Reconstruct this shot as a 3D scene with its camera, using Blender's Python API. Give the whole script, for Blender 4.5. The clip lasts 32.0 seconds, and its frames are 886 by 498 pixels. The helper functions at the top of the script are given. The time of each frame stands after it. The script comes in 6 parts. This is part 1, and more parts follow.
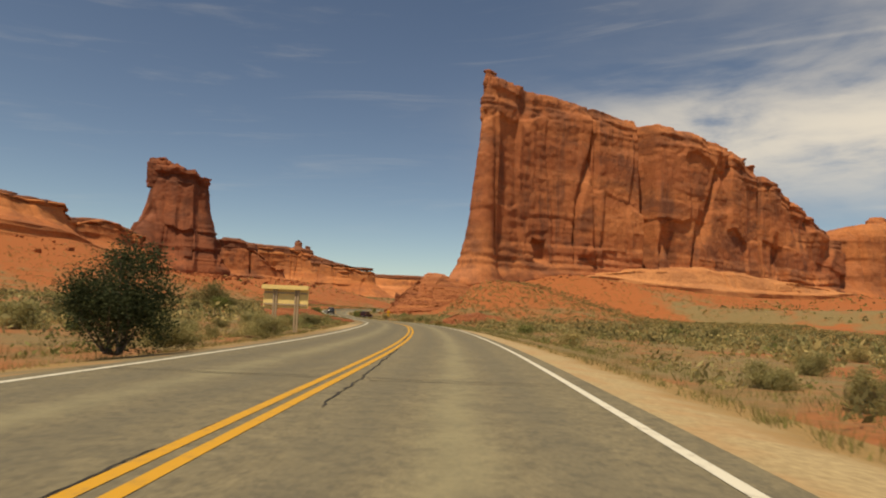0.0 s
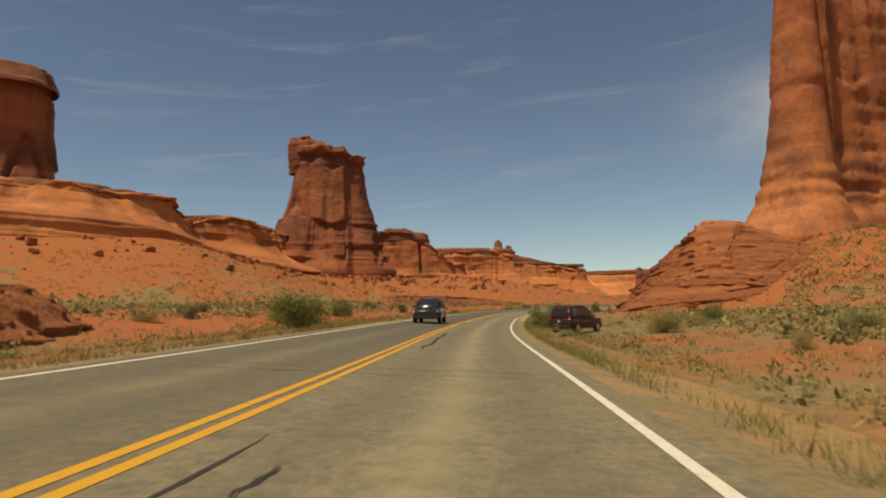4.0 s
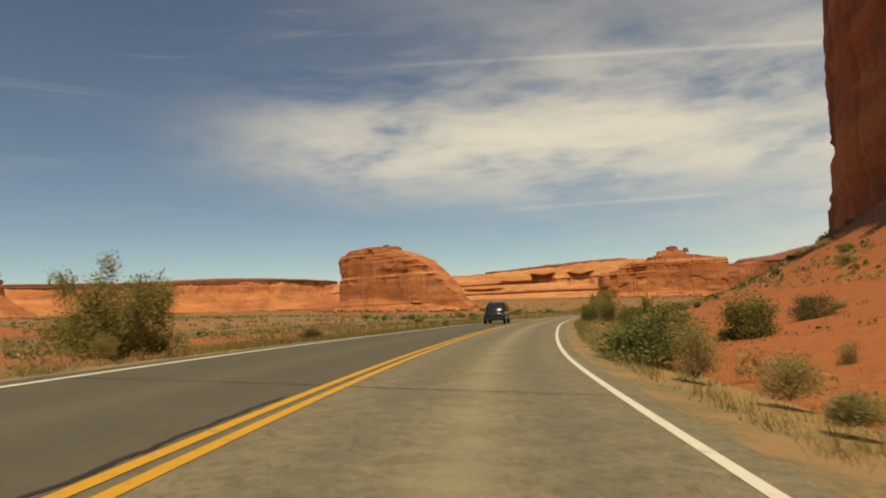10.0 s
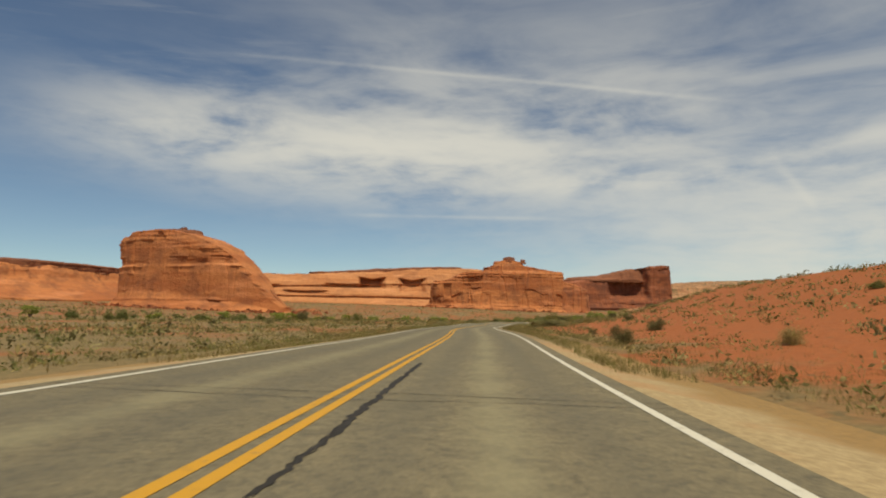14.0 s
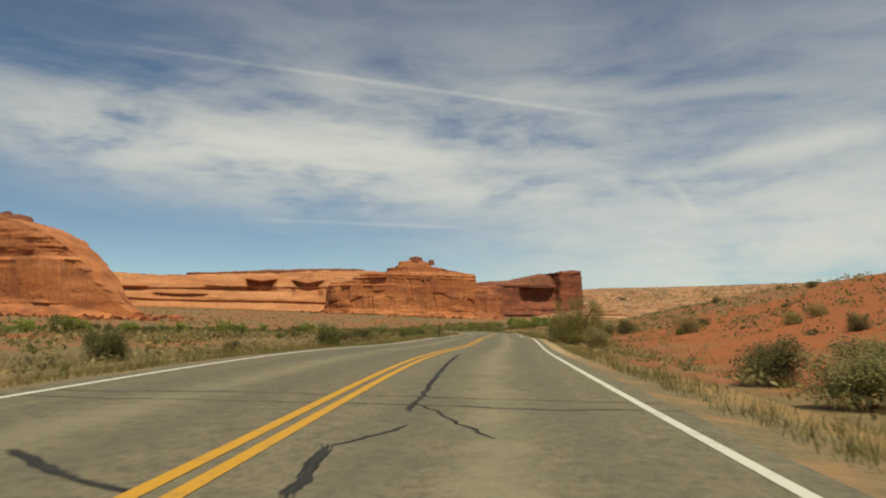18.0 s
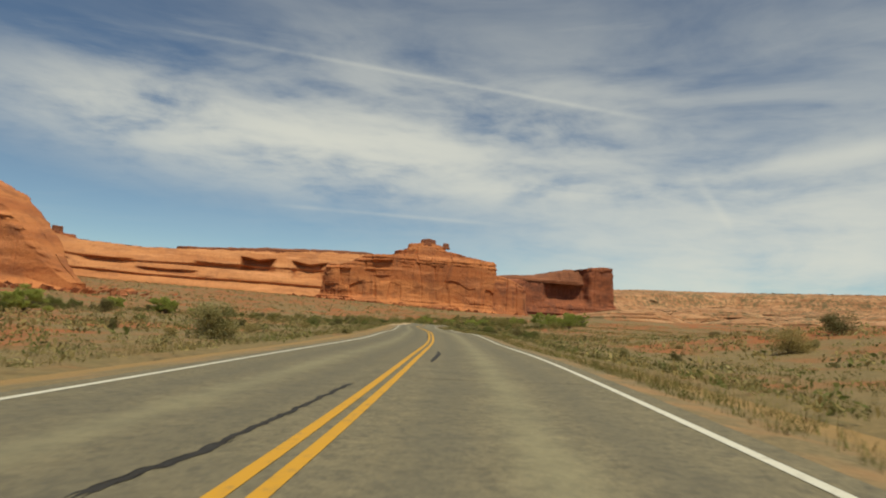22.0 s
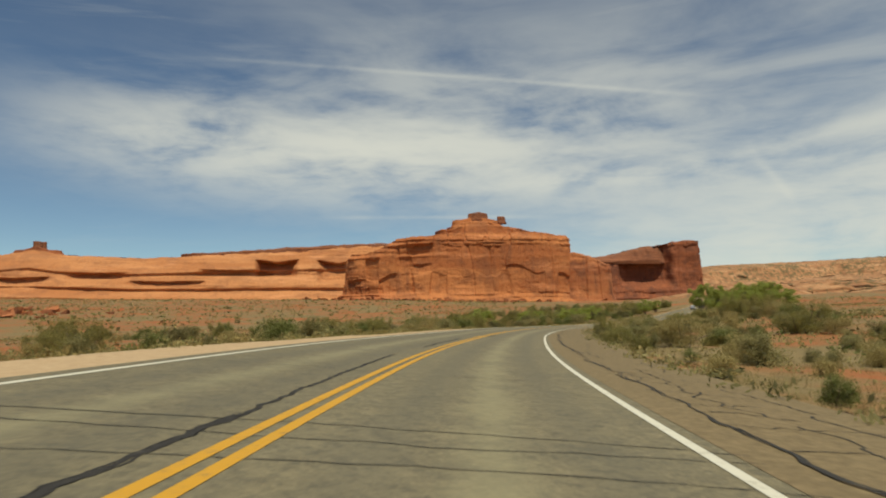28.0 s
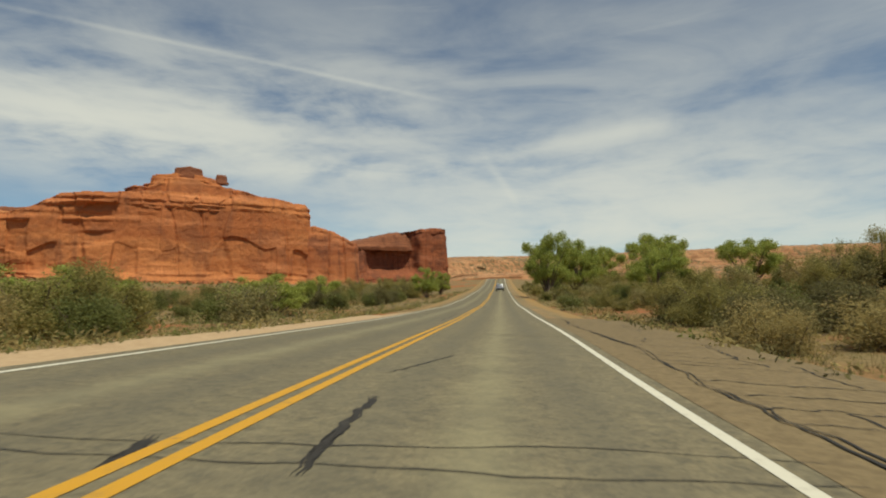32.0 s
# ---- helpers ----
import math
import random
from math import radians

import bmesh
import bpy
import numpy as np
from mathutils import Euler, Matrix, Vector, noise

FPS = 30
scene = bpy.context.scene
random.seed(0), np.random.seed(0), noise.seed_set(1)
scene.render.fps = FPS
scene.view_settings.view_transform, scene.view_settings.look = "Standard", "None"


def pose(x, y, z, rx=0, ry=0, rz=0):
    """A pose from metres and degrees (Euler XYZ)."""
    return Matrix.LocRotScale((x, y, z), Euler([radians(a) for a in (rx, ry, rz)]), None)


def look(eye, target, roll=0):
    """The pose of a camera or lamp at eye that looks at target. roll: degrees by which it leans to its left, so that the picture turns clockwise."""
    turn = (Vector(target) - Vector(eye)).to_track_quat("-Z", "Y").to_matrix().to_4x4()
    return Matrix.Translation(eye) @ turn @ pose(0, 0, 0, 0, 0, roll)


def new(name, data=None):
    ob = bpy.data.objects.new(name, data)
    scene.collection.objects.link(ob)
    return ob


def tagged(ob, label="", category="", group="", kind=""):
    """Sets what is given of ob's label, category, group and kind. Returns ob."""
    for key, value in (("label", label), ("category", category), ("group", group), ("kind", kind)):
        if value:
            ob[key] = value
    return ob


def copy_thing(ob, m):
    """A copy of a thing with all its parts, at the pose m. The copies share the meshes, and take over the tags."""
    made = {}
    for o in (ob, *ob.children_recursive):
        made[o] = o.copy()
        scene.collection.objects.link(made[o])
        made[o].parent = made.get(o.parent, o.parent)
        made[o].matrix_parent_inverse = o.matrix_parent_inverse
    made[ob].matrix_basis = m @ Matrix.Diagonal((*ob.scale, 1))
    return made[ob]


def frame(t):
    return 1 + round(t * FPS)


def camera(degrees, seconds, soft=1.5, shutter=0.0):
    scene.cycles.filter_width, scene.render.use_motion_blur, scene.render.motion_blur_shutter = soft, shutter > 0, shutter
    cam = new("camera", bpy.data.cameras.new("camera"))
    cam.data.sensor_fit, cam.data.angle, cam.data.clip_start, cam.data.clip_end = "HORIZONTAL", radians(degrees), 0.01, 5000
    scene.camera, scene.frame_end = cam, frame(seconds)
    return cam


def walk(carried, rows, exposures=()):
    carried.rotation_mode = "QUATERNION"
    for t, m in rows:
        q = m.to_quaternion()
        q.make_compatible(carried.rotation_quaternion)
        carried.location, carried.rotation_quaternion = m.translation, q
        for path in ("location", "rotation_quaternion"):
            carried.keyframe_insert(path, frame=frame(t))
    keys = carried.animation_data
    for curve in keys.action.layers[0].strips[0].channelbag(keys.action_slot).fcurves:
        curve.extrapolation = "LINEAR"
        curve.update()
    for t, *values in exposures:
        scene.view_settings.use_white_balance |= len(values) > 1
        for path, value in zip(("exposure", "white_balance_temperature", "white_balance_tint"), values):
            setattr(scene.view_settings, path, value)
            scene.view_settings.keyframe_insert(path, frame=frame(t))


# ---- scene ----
# ---- camera and its way ----
WAY = [
(0.0, 0.00, 0.00, 0.96, -1.44, 5.44, 2.50),
    (0.5, 0.94, 17.52, 0.78, 1.50, 5.57, 2.04),
    (1.0, 1.03, 35.10, 0.61, 4.04, 5.59, 1.68),
    (1.5, 0.39, 52.66, 0.45, 6.29, 5.69, 2.06),
    (2.0, -0.89, 70.03, 0.28, 8.40, 5.50, 1.70),
    (2.5, -2.77, 87.12, 0.11, 10.46, 5.39, 0.99),
    (3.0, -5.24, 103.88, -0.09, 12.69, 5.68, 0.23),
    (3.5, -8.33, 120.31, -0.27, 15.02, 5.39, -0.29),
    (4.0, -11.66, 136.68, -0.42, 16.84, 5.55, -1.04),
    (4.5, -15.63, 152.70, -0.51, 17.52, 5.91, -1.86),
    (5.0, -19.48, 168.56, -0.52, 16.77, 6.29, -2.45),
    (5.5, -22.49, 184.42, -0.44, 14.29, 6.47, -2.56),
    (6.0, -25.33, 200.34, -0.28, 11.87, 6.69, -1.82),
    (6.5, -27.18, 216.25, -0.07, 7.38, 6.53, -2.11),
    (7.0, -27.60, 232.18, 0.16, 1.89, 6.60, -2.24),
    (7.5, -26.46, 248.19, 0.39, -3.64, 6.27, -2.93),
    (8.0, -23.82, 264.30, 0.58, -8.60, 6.14, -3.06),
    (8.5, -19.79, 280.41, 0.74, -12.99, 6.24, -2.93),
    (9.0, -14.46, 296.45, 0.86, -17.31, 5.96, -3.49),
    (9.5, -7.67, 312.22, 0.94, -22.94, 6.17, -3.38),
    (10.0, 0.72, 327.47, 0.97, -28.36, 5.77, -2.72),
    (10.5, 10.48, 342.05, 0.96, -33.00, 5.52, -1.95),
    (11.0, 21.17, 356.05, 0.91, -35.56, 5.53, -1.59),
    (11.5, 32.34, 369.67, 0.83, -36.95, 5.65, -1.36),
    (12.0, 43.78, 382.99, 0.72, -38.25, 5.66, -1.08),
    (12.5, 55.31, 396.07, 0.60, -38.40, 5.82, -1.02),
    (13.0, 66.89, 408.90, 0.48, -39.70, 5.72, -0.79),
    (13.5, 78.70, 421.26, 0.36, -41.62, 6.11, -0.30),
    (14.0, 90.70, 433.14, 0.26, -42.89, 6.07, 0.39),
    (14.5, 102.80, 444.62, 0.19, -43.97, 6.29, 0.76),
    (15.0, 114.59, 456.37, 0.14, -45.26, 6.39, 1.05),
    (15.5, 126.13, 467.99, 0.12, -46.64, 6.50, 0.95),
    (16.0, 137.81, 479.06, 0.12, -47.92, 6.56, 0.69),
    (16.5, 150.02, 489.21, 0.12, -48.88, 6.55, 0.44),
    (17.0, 162.60, 498.86, 0.13, -50.12, 6.46, 0.10),
    (17.5, 175.22, 508.30, 0.15, -50.34, 6.41, 0.11),
    (18.0, 187.92, 517.64, 0.17, -51.10, 6.75, 0.24),
    (18.5, 200.84, 526.87, 0.17, -52.00, 6.81, 0.78),
    (19.0, 214.21, 535.90, 0.16, -54.06, 6.60, 1.36),
    (19.5, 228.11, 544.75, 0.12, -55.19, 6.66, 1.11),
    (20.0, 242.39, 553.73, 0.04, -54.63, 6.64, 1.48),
    (20.5, 256.85, 563.20, -0.06, -53.08, 6.54, 2.13),
    (21.0, 271.44, 573.17, -0.17, -52.44, 6.49, 3.08),
    (21.5, 286.10, 583.53, -0.29, -51.22, 6.41, 3.32),
    (22.0, 300.55, 594.44, -0.40, -48.95, 6.20, 3.31),
    (22.5, 314.55, 605.87, -0.50, -46.84, 6.40, 2.93),
    (23.0, 328.05, 617.63, -0.62, -45.25, 6.41, 2.70),
    (23.5, 341.04, 629.59, -0.73, -43.70, 6.06, 3.25),
    (24.0, 353.61, 641.60, -0.84, -43.10, 6.16, 2.39),
    (24.5, 365.92, 653.55, -0.95, -42.56, 6.30, 2.17),
    (25.0, 378.09, 665.44, -1.06, -42.57, 6.23, 1.90),
    (25.5, 390.27, 677.26, -1.16, -42.74, 6.26, 1.74),
    (26.0, 402.88, 688.67, -1.25, -42.72, 6.25, 1.27),
    (26.5, 416.06, 699.50, -1.34, -42.68, 6.25, 0.48),
    (27.0, 429.36, 710.21, -1.43, -42.94, 6.24, -0.30),
    (27.5, 442.33, 721.26, -1.52, -43.79, 6.21, -0.76),
    (28.0, 454.87, 732.79, -1.61, -44.30, 6.09, -1.25),
    (28.5, 467.63, 744.01, -1.72, -46.28, 6.08, -1.17),
    (29.0, 480.80, 754.65, -1.84, -49.17, 5.73, -1.30),
    (29.5, 494.48, 764.47, -1.99, -52.83, 5.55, -1.38),
    (30.0, 508.53, 773.51, -2.15, -55.18, 5.47, -1.90),
    (30.5, 522.83, 781.91, -2.32, -57.56, 5.31, -1.77),
    (31.0, 537.43, 789.64, -2.50, -60.32, 5.13, -1.60),
    (31.5, 552.40, 796.61, -2.69, -63.46, 4.98, -1.02),
    (32.0, 567.77, 802.78, -2.90, -66.46, 4.77, -0.97),
]
cam = camera(68.75, 32.0, soft=2.0, shutter=0.05)
walk(cam, [(t, pose(x, y, z, 90 + tilt, 0, turn) @ pose(0, 0, 0, 0, 0, lean)) for t, x, y, z, turn, tilt, lean in WAY], [(0, 0.06, 8600, 10), (3.5, 0.04, 8800, 9), (7, 0.04, 9700, 12), (10, 0.02, 9000, 7), (12, -0.05, 8100, 6), (18, -0.06, 7300, 2), (25, -0.05, 7300, 1), (32, -0.04, 7250, 0)])

# ---- sky and sun ----
SUN_AZ, SUN_EL = 209.0, 66.0   # degrees: heading of the sun from +y towards +x, height
sun_dir = Vector((math.sin(radians(SUN_AZ)) * math.cos(radians(SUN_EL)), math.cos(radians(SUN_AZ)) * math.cos(radians(SUN_EL)), math.sin(radians(SUN_EL))))
sun = new("sun", bpy.data.lights.new("sun", "SUN"))
sun.data.energy, sun.data.angle, sun.data.color = 4.0, radians(0.6), (1.0, 0.94, 0.84)
sun.matrix_world = look(sun_dir * 100, (0, 0, 0))


class Nodes:
    """A small hand for node trees."""

    def __init__(self, tree):
        self.tree = tree
        tree.nodes.clear()

    def add(self, kind, ins=None, **props):
        node = self.tree.nodes.new(kind)
        for key, value in props.items():
            setattr(node, key, value)
        for key, value in (ins or {}).items():
            if isinstance(value, bpy.types.NodeSocket):
                self.tree.links.new(value, node.inputs[key])
            else:
                node.inputs[key].default_value = value
        return node

    def math(self, op, a, b=0.0, c=0.0, clamp=False):
        return self.add("ShaderNodeMath", {0: a, 1: b, 2: c}, operation=op, use_clamp=clamp).outputs[0]

    def noise(self, vec, scale, detail=4.0, rough=0.55, dist=0.0):
        return self.add("ShaderNodeTexNoise", {"Vector": vec, "Scale": scale, "Detail": detail, "Roughness": rough, "Distortion": dist}).outputs[0]

    def scaled(self, vec, sx, sy, sz):
        return self.add("ShaderNodeVectorMath", {0: vec, 1: (sx, sy, sz)}, operation="MULTIPLY").outputs[0]

    def ramp(self, fac, *stops):
        node = self.add("ShaderNodeValToRGB", {"Fac": fac})
        els = node.color_ramp.elements
        while len(els) < len(stops):
            els.new(0.5)
        for el, (at, col) in zip(els, stops):
            el.position, el.color = at, (*col, 1) if len(col) == 3 else col
        return node.outputs[0]

    def step(self, fac, lo, hi):
        return self.add("ShaderNodeMapRange", {"Value": fac, "From Min": lo, "From Max": hi}, interpolation_type="SMOOTHSTEP").outputs[0]

    def mix(self, fac, a, b, blend="MIX"):
        node = self.add("ShaderNodeMix", {0: fac}, data_type="RGBA", blend_type=blend)
        for sock, val in ((node.inputs[6], a), (node.inputs[7], b)):
            if isinstance(val, bpy.types.NodeSocket):
                self.tree.links.new(val, sock)
            else:
                sock.default_value = (*val, 1) if len(val) == 3 else val
        return node.outputs[2]


world = bpy.data.worlds.new("sky")
scene.world = world
world.use_nodes = True
W = Nodes(world.node_tree)
sky = W.add("ShaderNodeTexSky", sky_type="NISHITA", sun_disc=False, sun_elevation=radians(SUN_EL), sun_rotation=radians(SUN_AZ), altitude=1400.0, air_density=1.0, dust_density=0.6, ozone_density=2.0)
way = W.add("ShaderNodeTexCoord").outputs["Generated"]
part_of = W.add("ShaderNodeSeparateXYZ", {0: way})
east, north_, up_ = part_of.outputs
azimuth = W.math("MULTIPLY", W.math("ARCTAN2", east, north_), 180 / math.pi)     # degrees clockwise from +y
height = W.math("MULTIPLY", W.math("ARCSINE", up_), 180 / math.pi)
# high thin cloud, drawn out along one wind
field = W.add("ShaderNodeCombineXYZ", {0: W.math("ADD", W.math("MULTIPLY", azimuth, 0.045), W.math("MULTIPLY", height, 0.05)), 1: W.math("SUBTRACT", W.math("MULTIPLY", height, 0.15), W.math("MULTIPLY", azimuth, 0.012))}).outputs[0]
wisp = W.noise(field, 1.25, 9, 0.55, 0.5)
veil = W.noise(field, 0.5, 4, 0.5, 0.3)
fluff = W.noise(field, 4.0, 8, 0.6, 0.3)
streak = W.noise(W.scaled(field, 0.8, 2.6, 1.0), 1.6, 7, 0.6, 0.6)


def bump_at(a, e, wa, we):
    """A soft oval of the sky: centre and half widths in degrees."""
    da = W.math("DIVIDE", W.math("SUBTRACT", azimuth, a), wa)
    de = W.math("DIVIDE", W.math("SUBTRACT", height, e), we)
    r = W.math("ADD", W.math("MULTIPLY", da, da), W.math("MULTIPLY", de, de))
    return W.math("EXPONENT", W.math("MULTIPLY", r, -1.0))


east_side = W.step(azimuth, 5.0, 45.0)
low_edge = W.math("SUBTRACT", 12.5, W.math("MULTIPLY", W.step(azimuth, 38.0, 72.0), 10.0))
above = W.step(W.math("SUBTRACT", height, low_edge), -2.0, 4.5)
cover = W.math("MULTIPLY", W.math("MULTIPLY", W.math("MULTIPLY", east_side, W.math("SUBTRACT", 1.0, W.math("MULTIPLY", W.step(height, 19.0, 27.0), 0.4))), above), W.step(W.math("ADD", W.math("MULTIPLY", wisp, 0.65), W.math("MULTIPLY", veil, 0.45)), 0.30, 0.80))
bank_ = W.math("ADD", bump_at(37, 13.8, 15, 3.0), W.math("MULTIPLY", bump_at(46, 16.0, 22, 5.5), 0.55))
bank_ = W.math("ADD", bank_, W.math("MULTIPLY", bump_at(20, 15.5, 9, 3.0), 0.5))
bank_ = W.math("ADD", bank_, W.math("ADD", W.math("MULTIPLY", bump_at(58, 11.8, 10, 0.9), 0.5), W.math("ADD", W.math("MULTIPLY", bump_at(82, 8.0, 24, 6.5), 0.75), W.math("MULTIPLY", bump_at(92, 3.0, 34, 4.5), 0.5))))
bank_ = W.math("MULTIPLY", bank_, W.step(W.math("ADD", W.math("MULTIPLY", wisp, 0.6), W.math("MULTIPLY", fluff, 0.4)), 0.30, 0.64))
thin = W.math("MULTIPLY", W.math("MULTIPLY", W.step(streak, 0.52, 0.8), W.step(height, 4.0, 9.0)), 0.09)


def trail(a, b, width, reach=1.0):
    """A vapour trail between two directions of the sky."""
    a, b = Vector(a).normalized(), Vector(b).normalized()
    n, mid, along = a.cross(b).normalized(), (a + b).normalized(), (b - a).normalized()
    off = W.math("DIVIDE", W.add("ShaderNodeVectorMath", {0: way, 1: n}, operation="DOT_PRODUCT").outputs["Value"], width)
    run = W.math("DIVIDE", W.add("ShaderNodeVectorMath", {0: way, 1: along}, operation="DOT_PRODUCT").outputs["Value"], 0.5 * (b - a).length * reach)
    run = W.math("SUBTRACT", run, mid.dot(along))
    line = W.math("EXPONENT", W.math("MULTIPLY", W.math("MULTIPLY", off, off), -1.0))
    return W.math("MULTIPLY", line, W.step(W.math("ABSOLUTE", run), 1.25, 0.75))


trails = W.math("MULTIPLY", trail((0.2434, 0.9004, 0.3607), (0.8623, 0.4011, 0.3093), 0.0032), 0.28)
trails = W.math("ADD", trails, W.math("MULTIPLY", trail((0.9166, 0.3304, 0.225), (0.946, 0.2873, 0.15), 0.006), 0.28))
trails = W.math("ADD", trails, W.math("MULTIPLY", trail((0.905, 0.345, 0.215), (0.9665, 0.0537, 0.2511), 0.012), 0.45))
trails = W.math("ADD", trails, W.math("MULTIPLY", trail((0.56, 0.81, 0.155), (0.78, 0.60, 0.15), 0.003), 0.22))
trails = W.math("MULTIPLY", W.math("MULTIPLY", trails, W.step(wisp, 0.2, 0.55)), W.step(azimuth, 14.0, 48.0))
amount = W.math("ADD", W.math("ADD", W.math("MULTIPLY", cover, 0.48), W.math("MULTIPLY", bank_, 1.2)), W.math("ADD", thin, trails))
amount = W.math("SUBTRACT", 1.0, W.math("EXPONENT", W.math("MULTIPLY", amount, -1.25)))
haze = W.math("EXPONENT", W.math("MULTIPLY", W.math("MAXIMUM", height, 0.0), -0.13))
blue = W.mix(1.0, sky.outputs[0], W.mix(haze, (0.78, 0.84, 0.93), (1.0, 1.14, 1.2)), "MULTIPLY")
above_all = W.mix(amount, blue, (7.9, 7.95, 7.9))
background = W.add("ShaderNodeBackground", {"Color": above_all, "Strength": 0.09})
W.tree.links.new(background.outputs[0], W.add("ShaderNodeOutputWorld").inputs[0])


# ---- materials ----
def material(name, build, rough=0.9, metal=0.0):
    mat = bpy.data.materials.new(name)
    mat.use_nodes = True
    n = Nodes(mat.node_tree)
    pos = n.add("ShaderNodeNewGeometry").outputs["Position"]
    out = build(n, pos)
    col, height, bump_d, strength = (list(out) + [None, 0.1, 0.5])[:4] if isinstance(out, tuple) and len(out) < 4 else out
    shader = n.add("ShaderNodeBsdfPrincipled", {"Base Color": col, "Roughness": rough, "Metallic": metal})
    shader.inputs["Specular IOR Level"].default_value = 0.25
    if height is not None:
        bump = n.add("ShaderNodeBump", {"Height": height, "Distance": bump_d, "Strength": strength})
        n.tree.links.new(bump.outputs[0], shader.inputs["Normal"])
    n.tree.links.new(shader.outputs[0], n.add("ShaderNodeOutputMaterial").inputs[0])
    return mat


def rock_look(light, dark, stain, streaks=0.7, varnish=0.72, beds=0.13, relief=0.6, upright=0.8, dotted=0.0):
    def build(n, pos):
        warp = n.add("ShaderNodeVectorMath", {0: pos, 1: n.scaled(n.add("ShaderNodeTexNoise", {"Vector": pos, "Scale": 0.03, "Detail": 3.0}).outputs["Color"], 0, 0, 6)}, operation="ADD").outputs[0]
        bands = n.noise(n.scaled(warp, 0.008, 0.008, beds), 1.0, 3, 0.5)
        col = n.mix(n.step(bands, 0.38, 0.62), dark, light)
        streak = n.noise(n.scaled(pos, 0.16, 0.16, 0.012), 1.0, 5, 0.62, 0.3)
        patch = n.noise(pos, 0.022, 5, 0.6, 0.5)
        blotch = n.noise(n.scaled(warp, 0.035, 0.035, 0.05), 1.0, 7, 0.68, 0.4)
        col = n.mix(n.math("MULTIPLY", n.math("MULTIPLY", n.step(streak, 0.46, 0.66), n.step(patch, 0.42, 0.60)), streaks), col, stain)
        col = n.mix(n.math("MULTIPLY", n.step(blotch, 0.46, 0.62), varnish), col, stain)
        pale = n.noise(n.scaled(warp, 0.012, 0.012, 0.07), 1.0, 5, 0.6)
        col = n.mix(n.math("MULTIPLY", n.step(pale, 0.54, 0.68), 0.55), col, tuple(min(1.0, c * 1.25 + 0.03) for c in light))
        grain = n.noise(pos, 0.8, 7, 0.7)
        col = n.mix(n.math("MULTIPLY", n.step(grain, 0.42, 0.72), 0.4), col, tuple(c * 0.62 for c in dark))
        rim = n.noise(n.scaled(warp, 0.05, 0.05, 0.5), 1.0, 3, 0.55)
        col = n.mix(n.math("MULTIPLY", n.step(rim, 0.60, 0.68), 0.25), col, stain)
        block_ = n.noise(n.scaled(pos, 0.3, 0.3, upright), 1.0, 8, 0.68)
        height = n.math("ADD", block_, n.math("ADD", n.math("MULTIPLY", bands, 0.5), n.math("MULTIPLY", rim, 0.12)))
        if dotted:
            dots = n.math("ADD", n.math("MULTIPLY", n.noise(pos, 0.09, 3, 0.7), 0.7), n.math("MULTIPLY", n.noise(pos, 0.006, 3, 0.6), 0.3))
            col = n.mix(n.math("MULTIPLY", n.step(dots, 0.50, 0.57), dotted), col, (0.10, 0.095, 0.045))
        return col, n.math("ADD", height, n.math("MULTIPLY", grain, relief - 0.6)), 1.8, relief
    return build


ROCK = material("red_sandstone", rock_look((0.48, 0.175, 0.067), (0.35, 0.114, 0.047), (0.14, 0.056, 0.034), 0.9, 0.72, 0.06, 0.6, 0.16))
SMOOTH = material("massive_sandstone", rock_look((0.52, 0.195, 0.07), (0.41, 0.135, 0.048), (0.19, 0.075, 0.04), 0.55, 0.5, 0.07, 0.6, 0.3))
PALE = material("pale_sandstone", rock_look((0.56, 0.245, 0.10), (0.46, 0.18, 0.068), (0.27, 0.11, 0.055), 0.25, 0.45))
LEDGED = material("ledged_sandstone", rock_look((0.48, 0.175, 0.066), (0.33, 0.105, 0.042), (0.16, 0.058, 0.032), 0.1, 0.5, 0.55, 1.0))
VARNISHED = material("varnished_sandstone", rock_look((0.31, 0.10, 0.044), (0.22, 0.07, 0.033), (0.12, 0.046, 0.028), 0.7, 0.75, 0.07, 0.6, 0.25))
DUNE = material("pale_slickrock", rock_look((0.50, 0.275, 0.14), (0.38, 0.18, 0.082), (0.25, 0.115, 0.058), 0.1, 0.7, 0.25, 0.6, 0.8, 0.75))
CAPROCK = material("dark_caprock", rock_look((0.30, 0.115, 0.055), (0.21, 0.08, 0.042), (0.13, 0.055, 0.035), 0.3, 0.4, 0.3))


